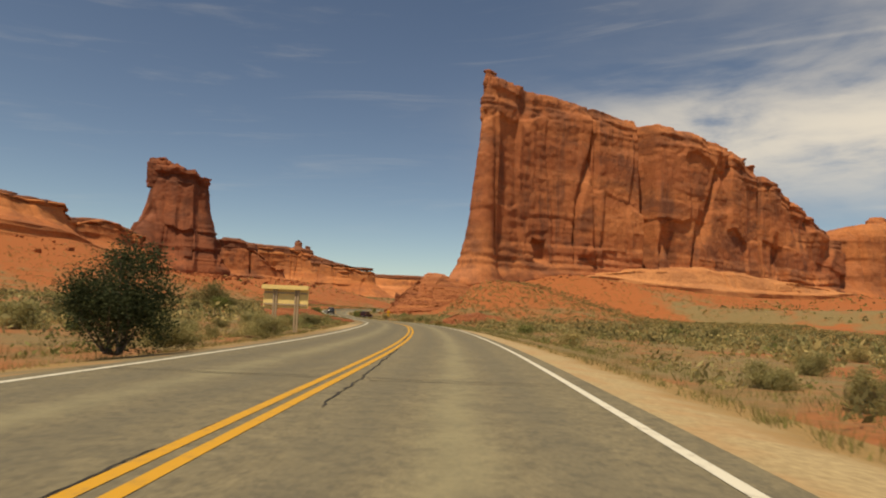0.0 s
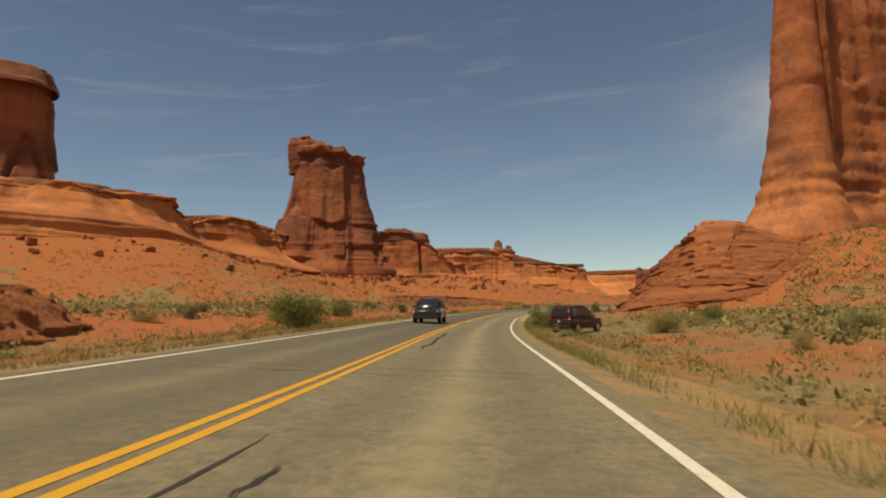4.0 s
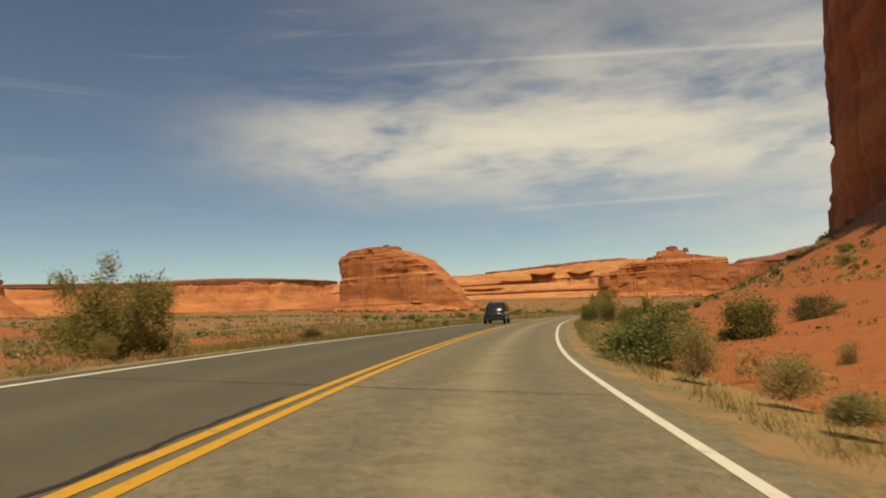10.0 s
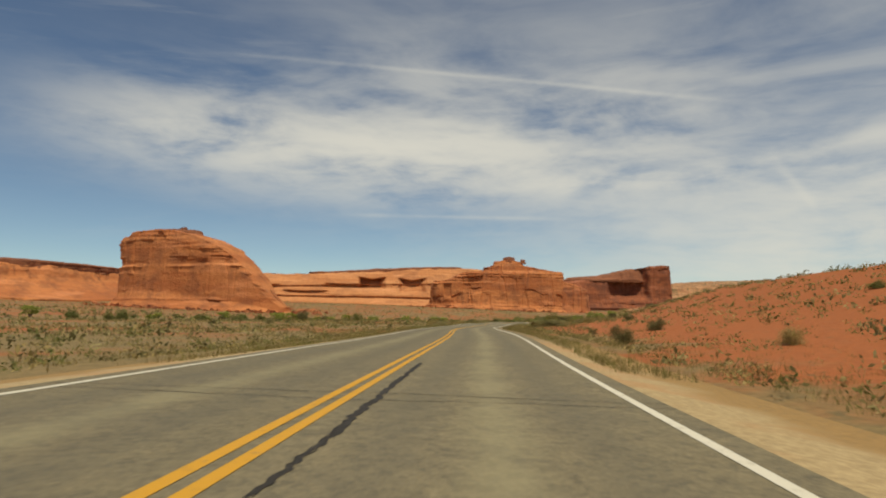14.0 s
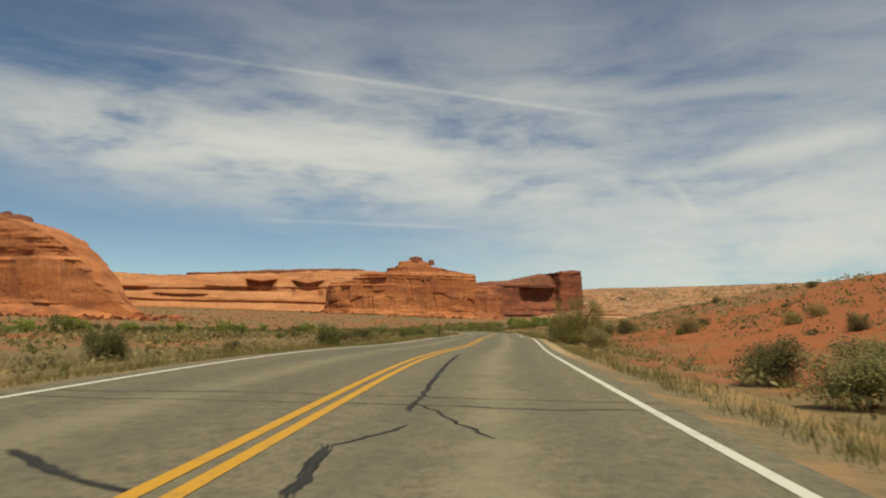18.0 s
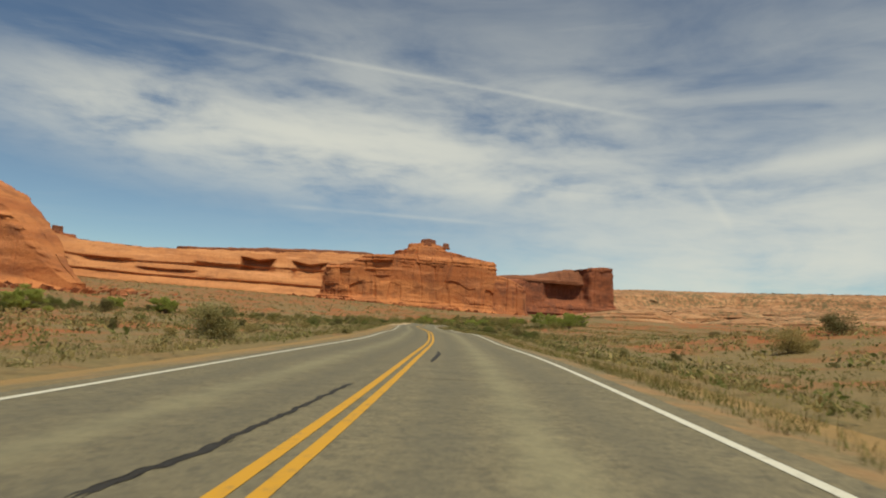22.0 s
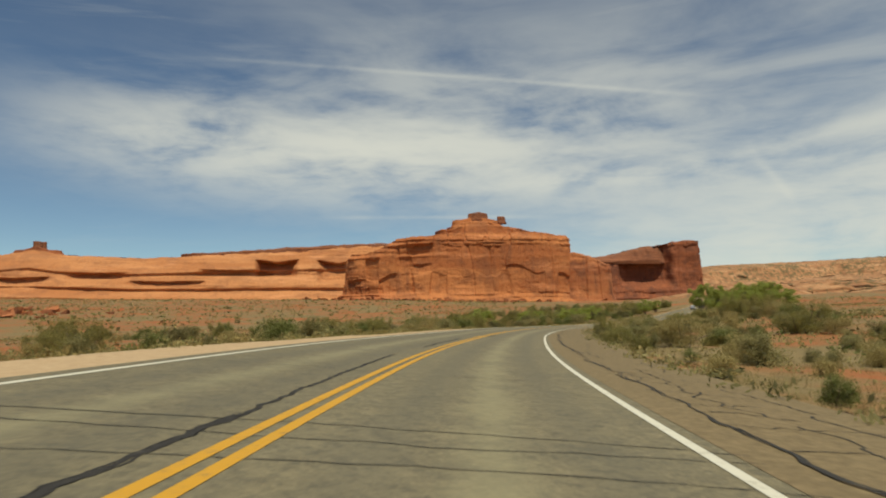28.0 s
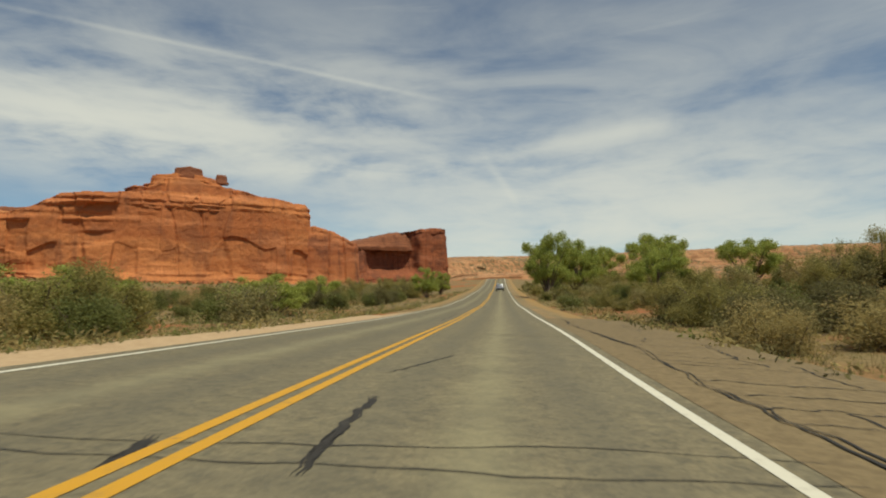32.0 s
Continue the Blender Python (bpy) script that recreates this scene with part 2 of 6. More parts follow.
def soil(n, pos):
    big = n.noise(pos, 0.018, 5, 0.6)
    mid = n.noise(pos, 0.16, 6, 0.65)
    fine = n.noise(pos, 3.0, 5, 0.7)
    red = n.mix(n.step(fine, 0.3, 0.7), (0.38, 0.122, 0.040), (0.28, 0.09, 0.031))
    tan = n.mix(n.step(fine, 0.3, 0.7), (0.255, 0.18, 0.08), (0.165, 0.122, 0.055))
    verge_ = n.add("ShaderNodeAttribute", attribute_name="verge").outputs["Fac"]
    patchy = n.noise(pos, 0.05, 6, 0.7, 0.6)
    share = n.math("ADD", n.math("ADD", n.math("MULTIPLY", big, 0.3), n.math("MULTIPLY", n.math("ADD", n.math("MULTIPLY", mid, 0.4), n.math("MULTIPLY", patchy, 0.6)), 0.7)), n.math("MULTIPLY", verge_, 0.04))
    slope_red = n.add("ShaderNodeAttribute", attribute_name="slope_red").outputs["Fac"]
    share = n.math("SUBTRACT", share, n.math("MULTIPLY", slope_red, 0.12))
    col = n.mix(n.step(share, 0.42, 0.55), red, tan)
    tuft = n.noise(pos, 0.7, 6, 0.75, 0.4)
    col = n.mix(n.math("MULTIPLY", n.step(tuft, 0.52, 0.66), n.math("MULTIPLY", n.step(share, 0.42, 0.52), 0.55)), col, (0.15, 0.125, 0.055))
    dot = n.noise(pos, 1.4, 4, 0.7)
    col = n.mix(n.math("MULTIPLY", n.step(dot, 0.60, 0.68), 0.5), col, (0.12, 0.10, 0.05))
    return col, n.math("ADD", fine, n.math("MULTIPLY", mid, 2.0)), 0.12, 0.6


SOIL = material("red_desert_soil", soil)


def gravel(n, pos):
    fine = n.noise(pos, 9.0, 6, 0.75)
    mid = n.noise(pos, 0.7, 4)
    across = n.math("ABSOLUTE", n.add("ShaderNodeAttribute", attribute_name="across").outputs["Fac"])
    sandy = n.add("ShaderNodeAttribute", attribute_name="sandy").outputs["Fac"]
    col = n.mix(sandy, n.mix(n.step(fine, 0.3, 0.7), (0.15, 0.115, 0.06), (0.27, 0.205, 0.105)), n.mix(n.step(fine, 0.3, 0.7), (0.30, 0.22, 0.115), (0.50, 0.38, 0.205)))
    col = n.mix(n.math("MULTIPLY", n.step(mid, 0.45, 0.65), 0.5), col, (0.42, 0.22, 0.095))
    rim = n.step(n.math("ADD", across, n.math("MULTIPLY", mid, 1.6)), 5.6, 6.6)
    return n.mix(rim, col, n.mix(n.step(fine, 0.35, 0.65), (0.36, 0.22, 0.085), (0.25, 0.165, 0.07))), fine, 0.04, 0.6


GRAVEL = material("sandy_gravel", gravel)


def asphalt(n, pos):
    fine = n.noise(pos, 24.0, 4, 0.8)
    speck = n.noise(pos, 8.0, 6, 0.8)
    mid = n.noise(pos, 0.8, 5, 0.65)
    across = n.math("ABSOLUTE", n.add("ShaderNodeAttribute", attribute_name="across").outputs["Fac"])
    lane = n.math("ABSOLUTE", n.math("SUBTRACT", across, 1.85))      # 0 in the middle of a lane
    col = n.mix(n.step(fine, 0.25, 0.75), (0.15, 0.127, 0.080), (0.262, 0.222, 0.134))
    col = n.mix(n.math("MULTIPLY", n.step(speck, 0.46, 0.62), 0.62), col, (0.09, 0.083, 0.061))
    worn = n.noise(pos, 3.2, 7, 0.82, 0.3)
    col = n.mix(n.math("MULTIPLY", n.step(worn, 0.50, 0.62), 0.36), col, (0.10, 0.085, 0.057))
    col = n.mix(n.math("MULTIPLY", n.step(worn, 0.46, 0.34), 0.35), col, (0.32, 0.268, 0.158))
    crown = n.math("MULTIPLY", n.step(n.math("ADD", lane, n.math("MULTIPLY", mid, 0.5)), 0.75, 0.2), 0.55)
    col = n.mix(crown, col, (0.30, 0.268, 0.158))
    track = n.math("MULTIPLY", n.step(n.math("ABSOLUTE", n.math("SUBTRACT", lane, 0.85)), 0.45, 0.05), 0.35)
    col = n.mix(track, col, (0.115, 0.106, 0.078))
    # left lane mixed darker, far more over one stretch of the road
    left = n.step(n.add("ShaderNodeAttribute", attribute_name="across").outputs["Fac"], 0.3, -0.3)
    dark_stretch = n.add("ShaderNodeAttribute", attribute_name="dark_stretch").outputs["Fac"]
    col = n.mix(n.math("MULTIPLY", left, n.math("ADD", 0.10, n.math("MULTIPLY", dark_stretch, 0.66))), col, (0.074, 0.068, 0.050))
    return n.mix(n.math("MULTIPLY", n.step(mid, 0.42, 0.7), 0.3), col, (0.12, 0.111, 0.082)), n.math("ADD", fine, speck), 0.014, 0.6


ASPHALT = material("worn_asphalt", asphalt)


def paint(a, b):
    def build(n, pos):
        wear = n.noise(pos, 6.0, 6, 0.75)
        return n.mix(n.step(wear, 0.52, 0.74), a, b), wear, 0.005, 0.4
    return build


YELLOW = material("yellow_road_paint", paint((0.56, 0.29, 0.03), (0.28, 0.18, 0.065)), 0.7)
WHITE = material("white_road_paint", paint((0.62, 0.59, 0.48), (0.33, 0.295, 0.22)), 0.7)
TAR = material("black_tar_seal", paint((0.036, 0.032, 0.027), (0.075, 0.067, 0.053)), 0.75)


# ---- numbers ----
def hashed(i, j, k):
    h = (i * 374761393 + j * 668265263 + k * 1442695041) & 0xFFFFFFFF
    h = ((h ^ (h >> 13)) * 1274126177) & 0xFFFFFFFF
    return ((h ^ (h >> 16)) & 0xFFFF) / 65535.0


def rough3(x, y, z, octaves=4, gain=0.5):
    """Smooth value noise, about -1 to 1, for whole arrays."""
    x, y, z = np.broadcast_arrays(np.asarray(x, float), np.asarray(y, float), np.asarray(z, float))
    total, amp, norm = np.zeros(x.shape), 1.0, 0.0
    for o in range(octaves):
        s = 2.0**o
        px, py, pz = x * s + 17.3 * o, y * s + 5.1 * o, z * s + 9.7 * o
        i, j, k = (np.floor(p).astype(np.int64) for p in (px, py, pz))
        fx, fy, fz = px - i, py - j, pz - k
        fx, fy, fz = (f * f * (3 - 2 * f) for f in (fx, fy, fz))
        v = 0.0
        for a in (0, 1):
            for b in (0, 1):
                for c in (0, 1):
                    v = v + hashed(i + a, j + b, k + c) * (fx if a else 1 - fx) * (fy if b else 1 - fy) * (fz if c else 1 - fz)
        total, norm, amp = total + amp * (2 * v - 1), norm + amp, amp * gain
    return total / norm


def smooth(a, b, x):
    f = np.clip((np.asarray(x, float) - a) / (b - a), 0, 1)
    return f * f * (3 - 2 * f)


def curve(us, knots, values):
    """A natural cubic through the knots."""
    knots, values = np.asarray(knots, float), np.asarray(values, float)
    n, h = len(knots), np.diff(knots)
    a, r = np.eye(n), np.zeros(n)
    for i in range(1, n - 1):
        a[i, i - 1:i + 2] = h[i - 1], 2 * (h[i - 1] + h[i]), h[i]
        r[i] = 6 * ((values[i + 1] - values[i]) / h[i] - (values[i] - values[i - 1]) / h[i - 1])
    m = np.linalg.solve(a, r)
    i = np.clip(np.searchsorted(knots, us) - 1, 0, n - 2)
    t, hi = us - knots[i], h[i]
    return values[i] + t * ((values[i + 1] - values[i]) / hi - hi * (2 * m[i] + m[i + 1]) / 6) + t * t * m[i] / 2 + t**3 * (m[i + 1] - m[i]) / (6 * hi)


def sheet(name, verts, faces, mats, which=None, shade=True, parent=None):
    """A mesh object from arrays; verts in world metres."""
    me = bpy.data.meshes.new(name)
    verts, faces = np.asarray(verts, float), np.asarray(faces)
    me.vertices.add(len(verts))
    me.vertices.foreach_set("co", verts.ravel())
    k = faces.shape[1]
    me.loops.add(faces.size)
    me.loops.foreach_set("vertex_index", faces.ravel().astype(np.int32))
    me.polygons.add(len(faces))
    me.polygons.foreach_set("loop_start", np.arange(0, faces.size, k, dtype=np.int32))
    for mat in mats:
        me.materials.append(mat)
    if which is not None:
        me.polygons.foreach_set("material_index", np.asarray(which, np.int32))
    me.polygons.foreach_set("use_smooth", np.full(len(faces), shade))
    me.update(calc_edges=True)
    me.validate()
    ob = new(name, me)
    if parent is not None:
        ob.parent = parent
    return ob


def grid_faces(rows, cols, closed=False):
    i, j = np.meshgrid(np.arange(rows - 1), np.arange(cols if closed else cols - 1), indexing="ij")
    a, b = i * cols + j, i * cols + (j + 1) % cols
    return np.stack([a, b, b + cols, a + cols], -1).reshape(-1, 4)


# ---- the road's line: a station about every 16.5 m ----
ROAD_X = [-1.81, -0.98, -0.69, -1.15, -2.35, -4.51, -7.39, -10.58, -13.92, -17.66, -21.36, -24.54, -27.25, -29.39, -29.99, -28.98, -26.26, -22.28, -16.86, -9.91, -1.09, 8.69, 19.48, 30.64, 42.08, 53.72, 65.60, 77.46, 89.53, 101.60, 113.58, 125.12, 136.69, 148.77, 161.24, 173.91, 186.87, 199.97, 213.62, 227.47, 241.46, 255.92, 270.70, 285.35, 299.80, 313.78, 327.42, 340.52, 353.29, 365.62, 377.89, 390.05, 402.52, 415.55, 428.64, 441.27, 453.69, 466.41, 479.73, 493.33, 507.33, 521.73, 536.58, 551.63, 567.05]
ROAD_Y = [0.10, 17.58, 35.08, 52.57, 69.90, 86.88, 103.53, 119.94, 136.17, 152.21, 168.15, 184.09, 200.05, 216.08, 232.23, 248.49, 264.80, 281.14, 297.36, 313.32, 328.56, 343.31, 357.39, 371.10, 384.47, 397.49, 410.09, 422.46, 434.34, 445.94, 457.38, 469.01, 480.32, 490.82, 500.66, 510.07, 519.09, 528.15, 536.80, 545.75, 555.18, 564.62, 574.23, 584.55, 595.39, 606.77, 618.33, 630.14, 641.93, 653.85, 665.65, 677.53, 689.09, 700.11, 711.08, 722.48, 734.11, 745.46, 756.05, 766.13, 775.45, 783.88, 791.35, 798.43, 804.60]
ROAD_Z = [-0.03, -0.20, -0.35, -0.47, -0.66, -0.85, -1.01, -1.15, -1.28, -1.33, -1.32, -1.24, -1.11, -0.92, -0.64, -0.44, -0.18, -0.13, 0.09, 0.02, 0.14, 0.05, 0.03, -0.05, -0.18, -0.26, -0.44, -0.59, -0.68, -0.70, -0.68, -0.72, -0.80, -0.86, -0.82, -0.68, -0.76, -0.65, -0.79, -0.74, -0.95, -0.96, -1.16, -1.20, -1.40, -1.45, -1.59, -1.56, -1.78, -1.83, -2.02, -2.08, -2.12, -2.21, -2.31, -2.41, -2.49, -2.56, -2.70, -2.85, -2.99, -3.14, -3.35, -3.64, -3.77]
ROAD_BANK = [0.41, 0.51, 0.13, -0.11, -0.18, 0.06, -0.59, -1.93, -2.46, -3.31, -4.10, -4.23, -4.20, -3.65, -3.46, -3.34, -4.04, -4.21, -4.89, -4.74, -3.80, -4.10, -2.38, -1.99, -1.83, -1.84, -1.74, -2.23, -1.48, -0.80, 0.43, 0.90, 0.57, -0.01, -0.29, -0.43, -0.72, -1.19, -0.96, 0.19, -0.41, -0.44, 0.14, 1.10, 0.97, 1.19, 0.52, 1.39, 0.76, 0.80, -0.26, -0.54, -0.88, -1.70, -2.66, -3.51, -4.19, -4.47, -3.89, -3.60, -3.46, -2.53, -2.65, -3.77, -3.10]
AHEAD = 48   # stations past the last, straight on: down to a dry wash, then up
end_dir = np.array([math.sin(radians(71.5)), math.cos(radians(71.5))])
start_dir = np.array([ROAD_X[2] - ROAD_X[0], ROAD_Y[2] - ROAD_Y[0]]) / np.hypot(ROAD_X[2] - ROAD_X[0], ROAD_Y[2] - ROAD_Y[0])
kx = [ROAD_X[0] - 17.5 * k * start_dir[0] for k in range(6, 0, -1)] + ROAD_X + [ROAD_X[-1] + 16.5 * k * end_dir[0] for k in range(1, AHEAD + 1)]
ky = [ROAD_Y[0] - 17.5 * k * start_dir[1] for k in range(6, 0, -1)] + ROAD_Y + [ROAD_Y[-1] + 16.5 * k * end_dir[1] for k in range(1, AHEAD + 1)]
RISE = [-3.6, -3.2, -2.3, -1.0, 0.1, 1.7, 3.5, 5.5, 7.5, 9.0, 10.0]
kz = [0.3, 0.25, 0.2, 0.15, 0.1, 0.05] + ROAD_Z + list(np.interp(np.arange(1, AHEAD + 1) / 2, range(12), [ROAD_Z[-1]] + RISE))
kb = [ROAD_BANK[0]] * 6 + ROAD_BANK + [-1.5, -0.6] + [0.0] * (AHEAD - 2)
STEP = 0.1
us = np.arange(0, len(kx) - 1, STEP)
knots = np.arange(len(kx))
RX, RY, RZ, RB = (curve(us, knots, v) for v in (kx, ky, kz, kb))
TX, TY = np.gradient(RX), np.gradient(RY)
TL = np.hypot(TX, TY)
TX, TY = TX / TL, TY / TL
NX, NY = TY, -TX          # to the right
RS = np.concatenate([[0], np.cumsum(np.hypot(np.diff(RX), np.diff(RY)))])


def road_near(x, y):
    """Distance to the road's middle (signed: right positive), and its station index, for arrays."""
    x, y = np.asarray(x, float), np.asarray(y, float)
    best = np.full(x.shape, 1e18)
    at = np.zeros(x.shape, int)
    for i in range(0, len(RX), 4):
        d = (x - RX[i]) ** 2 + (y - RY[i]) ** 2
        hit = d < best
        best[hit], at[hit] = d[hit], i
    for shift in (-2, 2, -1, 1):
        j = np.clip(at + shift, 0, len(RX) - 1)
        d = (x - RX[j]) ** 2 + (y - RY[j]) ** 2
        hit = d < best
        best[hit], at[hit] = d[hit], j[hit]
    side = np.sign((x - RX[at]) * NX[at] + (y - RY[at]) * NY[at])
    return np.sqrt(best) * side, at


def road_point(s, d, lift=0.0):
    """A point d to the right of the road's middle, s metres along it."""
    x, y, z, b = (np.interp(s, RS, v) for v in (RX, RY, RZ, RB))
    nx, ny = np.interp(s, RS, NX), np.interp(s, RS, NY)
    return np.stack([x + nx * d, y + ny * d, z + d * np.tan(np.radians(b)) + lift], -1)


# ---- the rocks' plans: stations of a crest as x, y, half width, top ----
TOWER = [(27.2, 303.5, 5, 114, 2.5), (35, 314, 8, 115, 3), (50, 328, 10, 114, 4), (70, 340, 14, 114, 5), (94, 353, 18, 108, 7), (111, 361, 20, 109, 9), (137, 374, 25, 106, 18), (150, 380, 25, 103, 23), (164, 387, 25, 101, 27), (180, 394, 23, 93, 31), (193, 399, 20, 91, 32), (206, 404, 20, 86, 27), (234, 414, 18, 72), (258, 424, 15, 57)]
LEFT_HILL = [(-350, 290), (-258, 330), (-226, 362), (-208, 440), (-120, 495)]
SHEEP = [(-192, 468, 8.5, 96), (-187, 471, 11, 98), (-181, 475, 11.5, 94), (-175, 478, 10.5, 95), (-171, 480, 8.5, 91)]


def toward(x, y, line):
    """Distance to a polyline."""
    best = np.full(np.shape(x), 1e18)
    for (ax, ay, *_), (bx, by, *_) in zip(line, line[1:]):
        dx, dy = bx - ax, by - ay
        t = np.clip(((x - ax) * dx + (y - ay) * dy) / (dx * dx + dy * dy), 0, 1)
        best = np.minimum(best, np.hypot(x - ax - t * dx, y - ay - t * dy))
    return best


def ground_z(x, y):
    """Height of the open ground."""
    x, y = np.asarray(x, float), np.asarray(y, float)
    d, at = road_near(x, y)
    ad = np.abs(d)
    z = RZ[at] + np.clip(d, -6, 6) * np.tan(np.radians(RB[at])) * smooth(40, 8, ad)
    wild = smooth(6, 40, ad)
    z = z - 0.35 * smooth(5.0, 9, ad) + wild * (0.9 * rough3(x / 38, y / 38, 0.0, 4) + 0.2 * rough3(x / 7, y / 7, 3.0, 3))
    z = z + np.minimum(0.036 * np.maximum(ad - 110, 0) * smooth(60, 260, ad), 120) + smooth(250, 1500, ad) * 6 * rough3(x / 300, y / 300, 7.0, 3)
    north = smooth(-10, 30, (y - 321) * 0.91 - (x - 31) * 0.42)
    z = z + (16 - 7 * north) * smooth(95 - 30 * north, 10, toward(x, y, TOWER)) ** 1.2 * smooth(6, 50, ad)
    z = z + (33 - 16 * smooth(330, 450, y)) * smooth(150, 12, toward(x, y, LEFT_HILL)) ** 1.2 * smooth(12, 120, ad)
    right = (d > 0) * smooth(9, 56, ad)
    z = z + 6.5 * right * smooth(105, 150, RS[at] - RS[60] - 230) * smooth(900, 690, RS[at] - RS[60])
    z = z + 2.4 * right * smooth(520, 600, RS[at] - RS[60]) * smooth(880, 740, RS[at] - RS[60])
    z = z + 1.8 * (d > 0) * smooth(9, 24, ad) * smooth(40, 70, RS[at] - RS[60] - 60) * smooth(140, 100, RS[at] - RS[60])
    z = z + 1.6 * (d < 0) * smooth(10, 26, ad) * smooth(60, 90, RS[at] - RS[60]) * smooth(330, 250, RS[at] - RS[60])
    z = z - 0.5 * smooth(8, 20, ad) * smooth(700, 800, RS[at] - RS[60])
    z = z + 2.0 * (d > 0) * smooth(9, 28, ad) * smooth(980, 1050, RS[at] - RS[60]) * smooth(1270, 1190, RS[at] - RS[60])
    return z


def ridge(name, line, foot=0.0, batter=0.12, skirt=10.0, skirt_h=0.25, cells=(240, 60), ledge=1.2, flute=1.5, mat=ROCK, seed=0.0, sink=6.0, round_top=0.12, profile=None, lean=(0.0, 0.0), rubble=0.0, dip=0.0, cap=0.8, base=None, blocks=0.8, layer=7.0, parent=None, banding=0.8, dents=(), joints=1.0, slabs=0.0):
    """A rock mass round a crest of stations (x, y, half width, top, back half width): its outline wraps the crest, with strata, joints, flutes, an overhanging cap and a flared foot."""
    pts = np.array([p if len(p) > 4 else (*p, p[2]) for p in line], float)
    seg = np.concatenate([[0], np.cumsum(np.hypot(*np.diff(pts[:, :2], axis=0).T))])
    length, w0, w1 = seg[-1], pts[0, 2], pts[-1, 2]
    total = 2 * length + math.pi * (w0 + w1)
    m, nv = cells[0] * 2, cells[1]
    counts = [max(4, int(round(m * part_ / total))) for part_ in (length, math.pi * w1, length, math.pi * w0)]
    u = np.concatenate([np.linspace(0, length, counts[0], endpoint=False), np.full(counts[1], length), np.linspace(length, 0, counts[2], endpoint=False), np.zeros(counts[3])])
    turn = np.concatenate([np.zeros(counts[0]), np.linspace(0, math.pi, counts[1], endpoint=False), np.full(counts[2], math.pi), np.linspace(math.pi, 2 * math.pi, counts[3], endpoint=False)])
    m = len(u)
    x, y, wf, top, wb = (np.interp(u, seg, pts[:, k]) for k in range(5))
    step = min(0.3 * length, 0.5 * (w0 + w1) + 2)
    ua, ub = np.clip(u - step, 0, length - step), np.clip(u + step, step, length)
    tx, ty = np.interp(ub, seg, pts[:, 0]) - np.interp(ua, seg, pts[:, 0]), np.interp(ub, seg, pts[:, 1]) - np.interp(ua, seg, pts[:, 1])
    tl = np.hypot(tx, ty)
    tx, ty = tx / tl, ty / tl
    # outward: starts to the right of the crest's run, turns left-hand round the far end
    ox = np.cos(turn) * ty + np.sin(turn) * tx
    oy = -np.cos(turn) * tx + np.sin(turn) * ty
    w = 0.5 * (wf + wb) + 0.5 * (wf - wb) * np.cos(turn)
    k = max(2, m // 160)
    ker = np.ones(2 * k + 1) / (2 * k + 1)
    soft = lambda q: np.convolve(np.pad(q, k, "wrap"), ker, "valid")
    x, y, w = soft(x), soft(y), soft(w)
    ox, oy = soft(ox), soft(oy)
    ol = np.hypot(ox, oy)
    ox, oy = ox / ol, oy / ol
    gz = soft(ground_z(x + ox * w, y + oy * w)) + foot if base is None else np.full(m, float(base))
    rise = np.linspace(0, 1, nv)
    rings = np.array([0.93, 0.8, 0.6, 0.35, 0.12, 0.0])
    Z = (gz - sink)[:, None] + rise[None, :] * (top - gz + sink)[:, None]
    hf = np.clip((Z - gz[:, None]) / np.maximum(top - gz, 1)[:, None], 0, 1)
    W_ = w[:, None] + 0 * Z
    if profile is None:
        reach = W_ * (1 + batter * (1 - hf) * 2) - W_ * round_top * smooth(0.86, 1.0, hf) ** 2 + skirt * np.clip(1 - hf / skirt_h, 0, 1.6) ** 1.5
    else:
        reach = W_ * np.interp(hf, [p[0] for p in profile], [p[1] for p in profile])
    facing = np.clip(ox * lean[1] + oy * lean[2], 0, 1) ** 1.5 if len(lean) > 2 else np.abs(np.sin(turn)) ** 0.7
    slant = lean[0] * facing * np.exp(-u / 15)
    reach = reach + slant[:, None] * (1 - hf) ** (lean[3] if len(lean) > 3 else 2.8)
    PX, PY = x[:, None] + ox[:, None] * W_, y[:, None] + oy[:, None] * W_
    run = np.concatenate([[0], np.cumsum(np.hypot(np.diff(x + ox * w), np.diff(y + oy * w)))])[:, None] + 0 * Z
    q = Z + dip * (PY - y[0]) + 2.0 * rough3(PX / 45 + seed, PY / 45, Z / 60, 2)
    # strata: hard and soft layers at two thicknesses
    def beds(thick, salt):
        g = q / thick + 0.35 * rough3(PX / 30 + salt, PY / 30, 0.0, 2)
        i = np.floor(g).astype(np.int64)
        f = smooth(0.0, 0.22, g - i)
        here, before = hashed(i, i * 3 + 7, np.full_like(i, int(salt) + int(seed))), hashed(i - 1, (i - 1) * 3 + 7, np.full_like(i, int(salt) + int(seed)))
        return 2 * (before + (here - before) * f) - 1, i
    b1, bed = beds(layer, 11)
    b2, _ = beds(layer * 0.28, 23)
    cell = np.floor(run / (layer * 1.6) + hashed(bed, bed, bed) * 3 + 0.8 * rough3(PX / 9 + seed, PY / 9, Z / 20, 2)).astype(np.int64)
    joint = 2 * hashed(cell, bed, np.full_like(cell, 5 + int(seed))) - 1
    n1 = rough3(PX / 55 + seed, PY / 55, Z / 70, 3)
    fl = rough3(PX / 10 + seed, PY / 10, Z / 60, 3)
    cr = 1 - np.abs(rough3(PX / 24 + seed + 3, PY / 24, Z / 170, 2))
    fi = rough3(PX / 3.2 + seed, PY / 3.2, Z / 2.4, 3)
    mask = rough3(PX / 40 + seed + 9, PY / 40, Z / 22, 2)
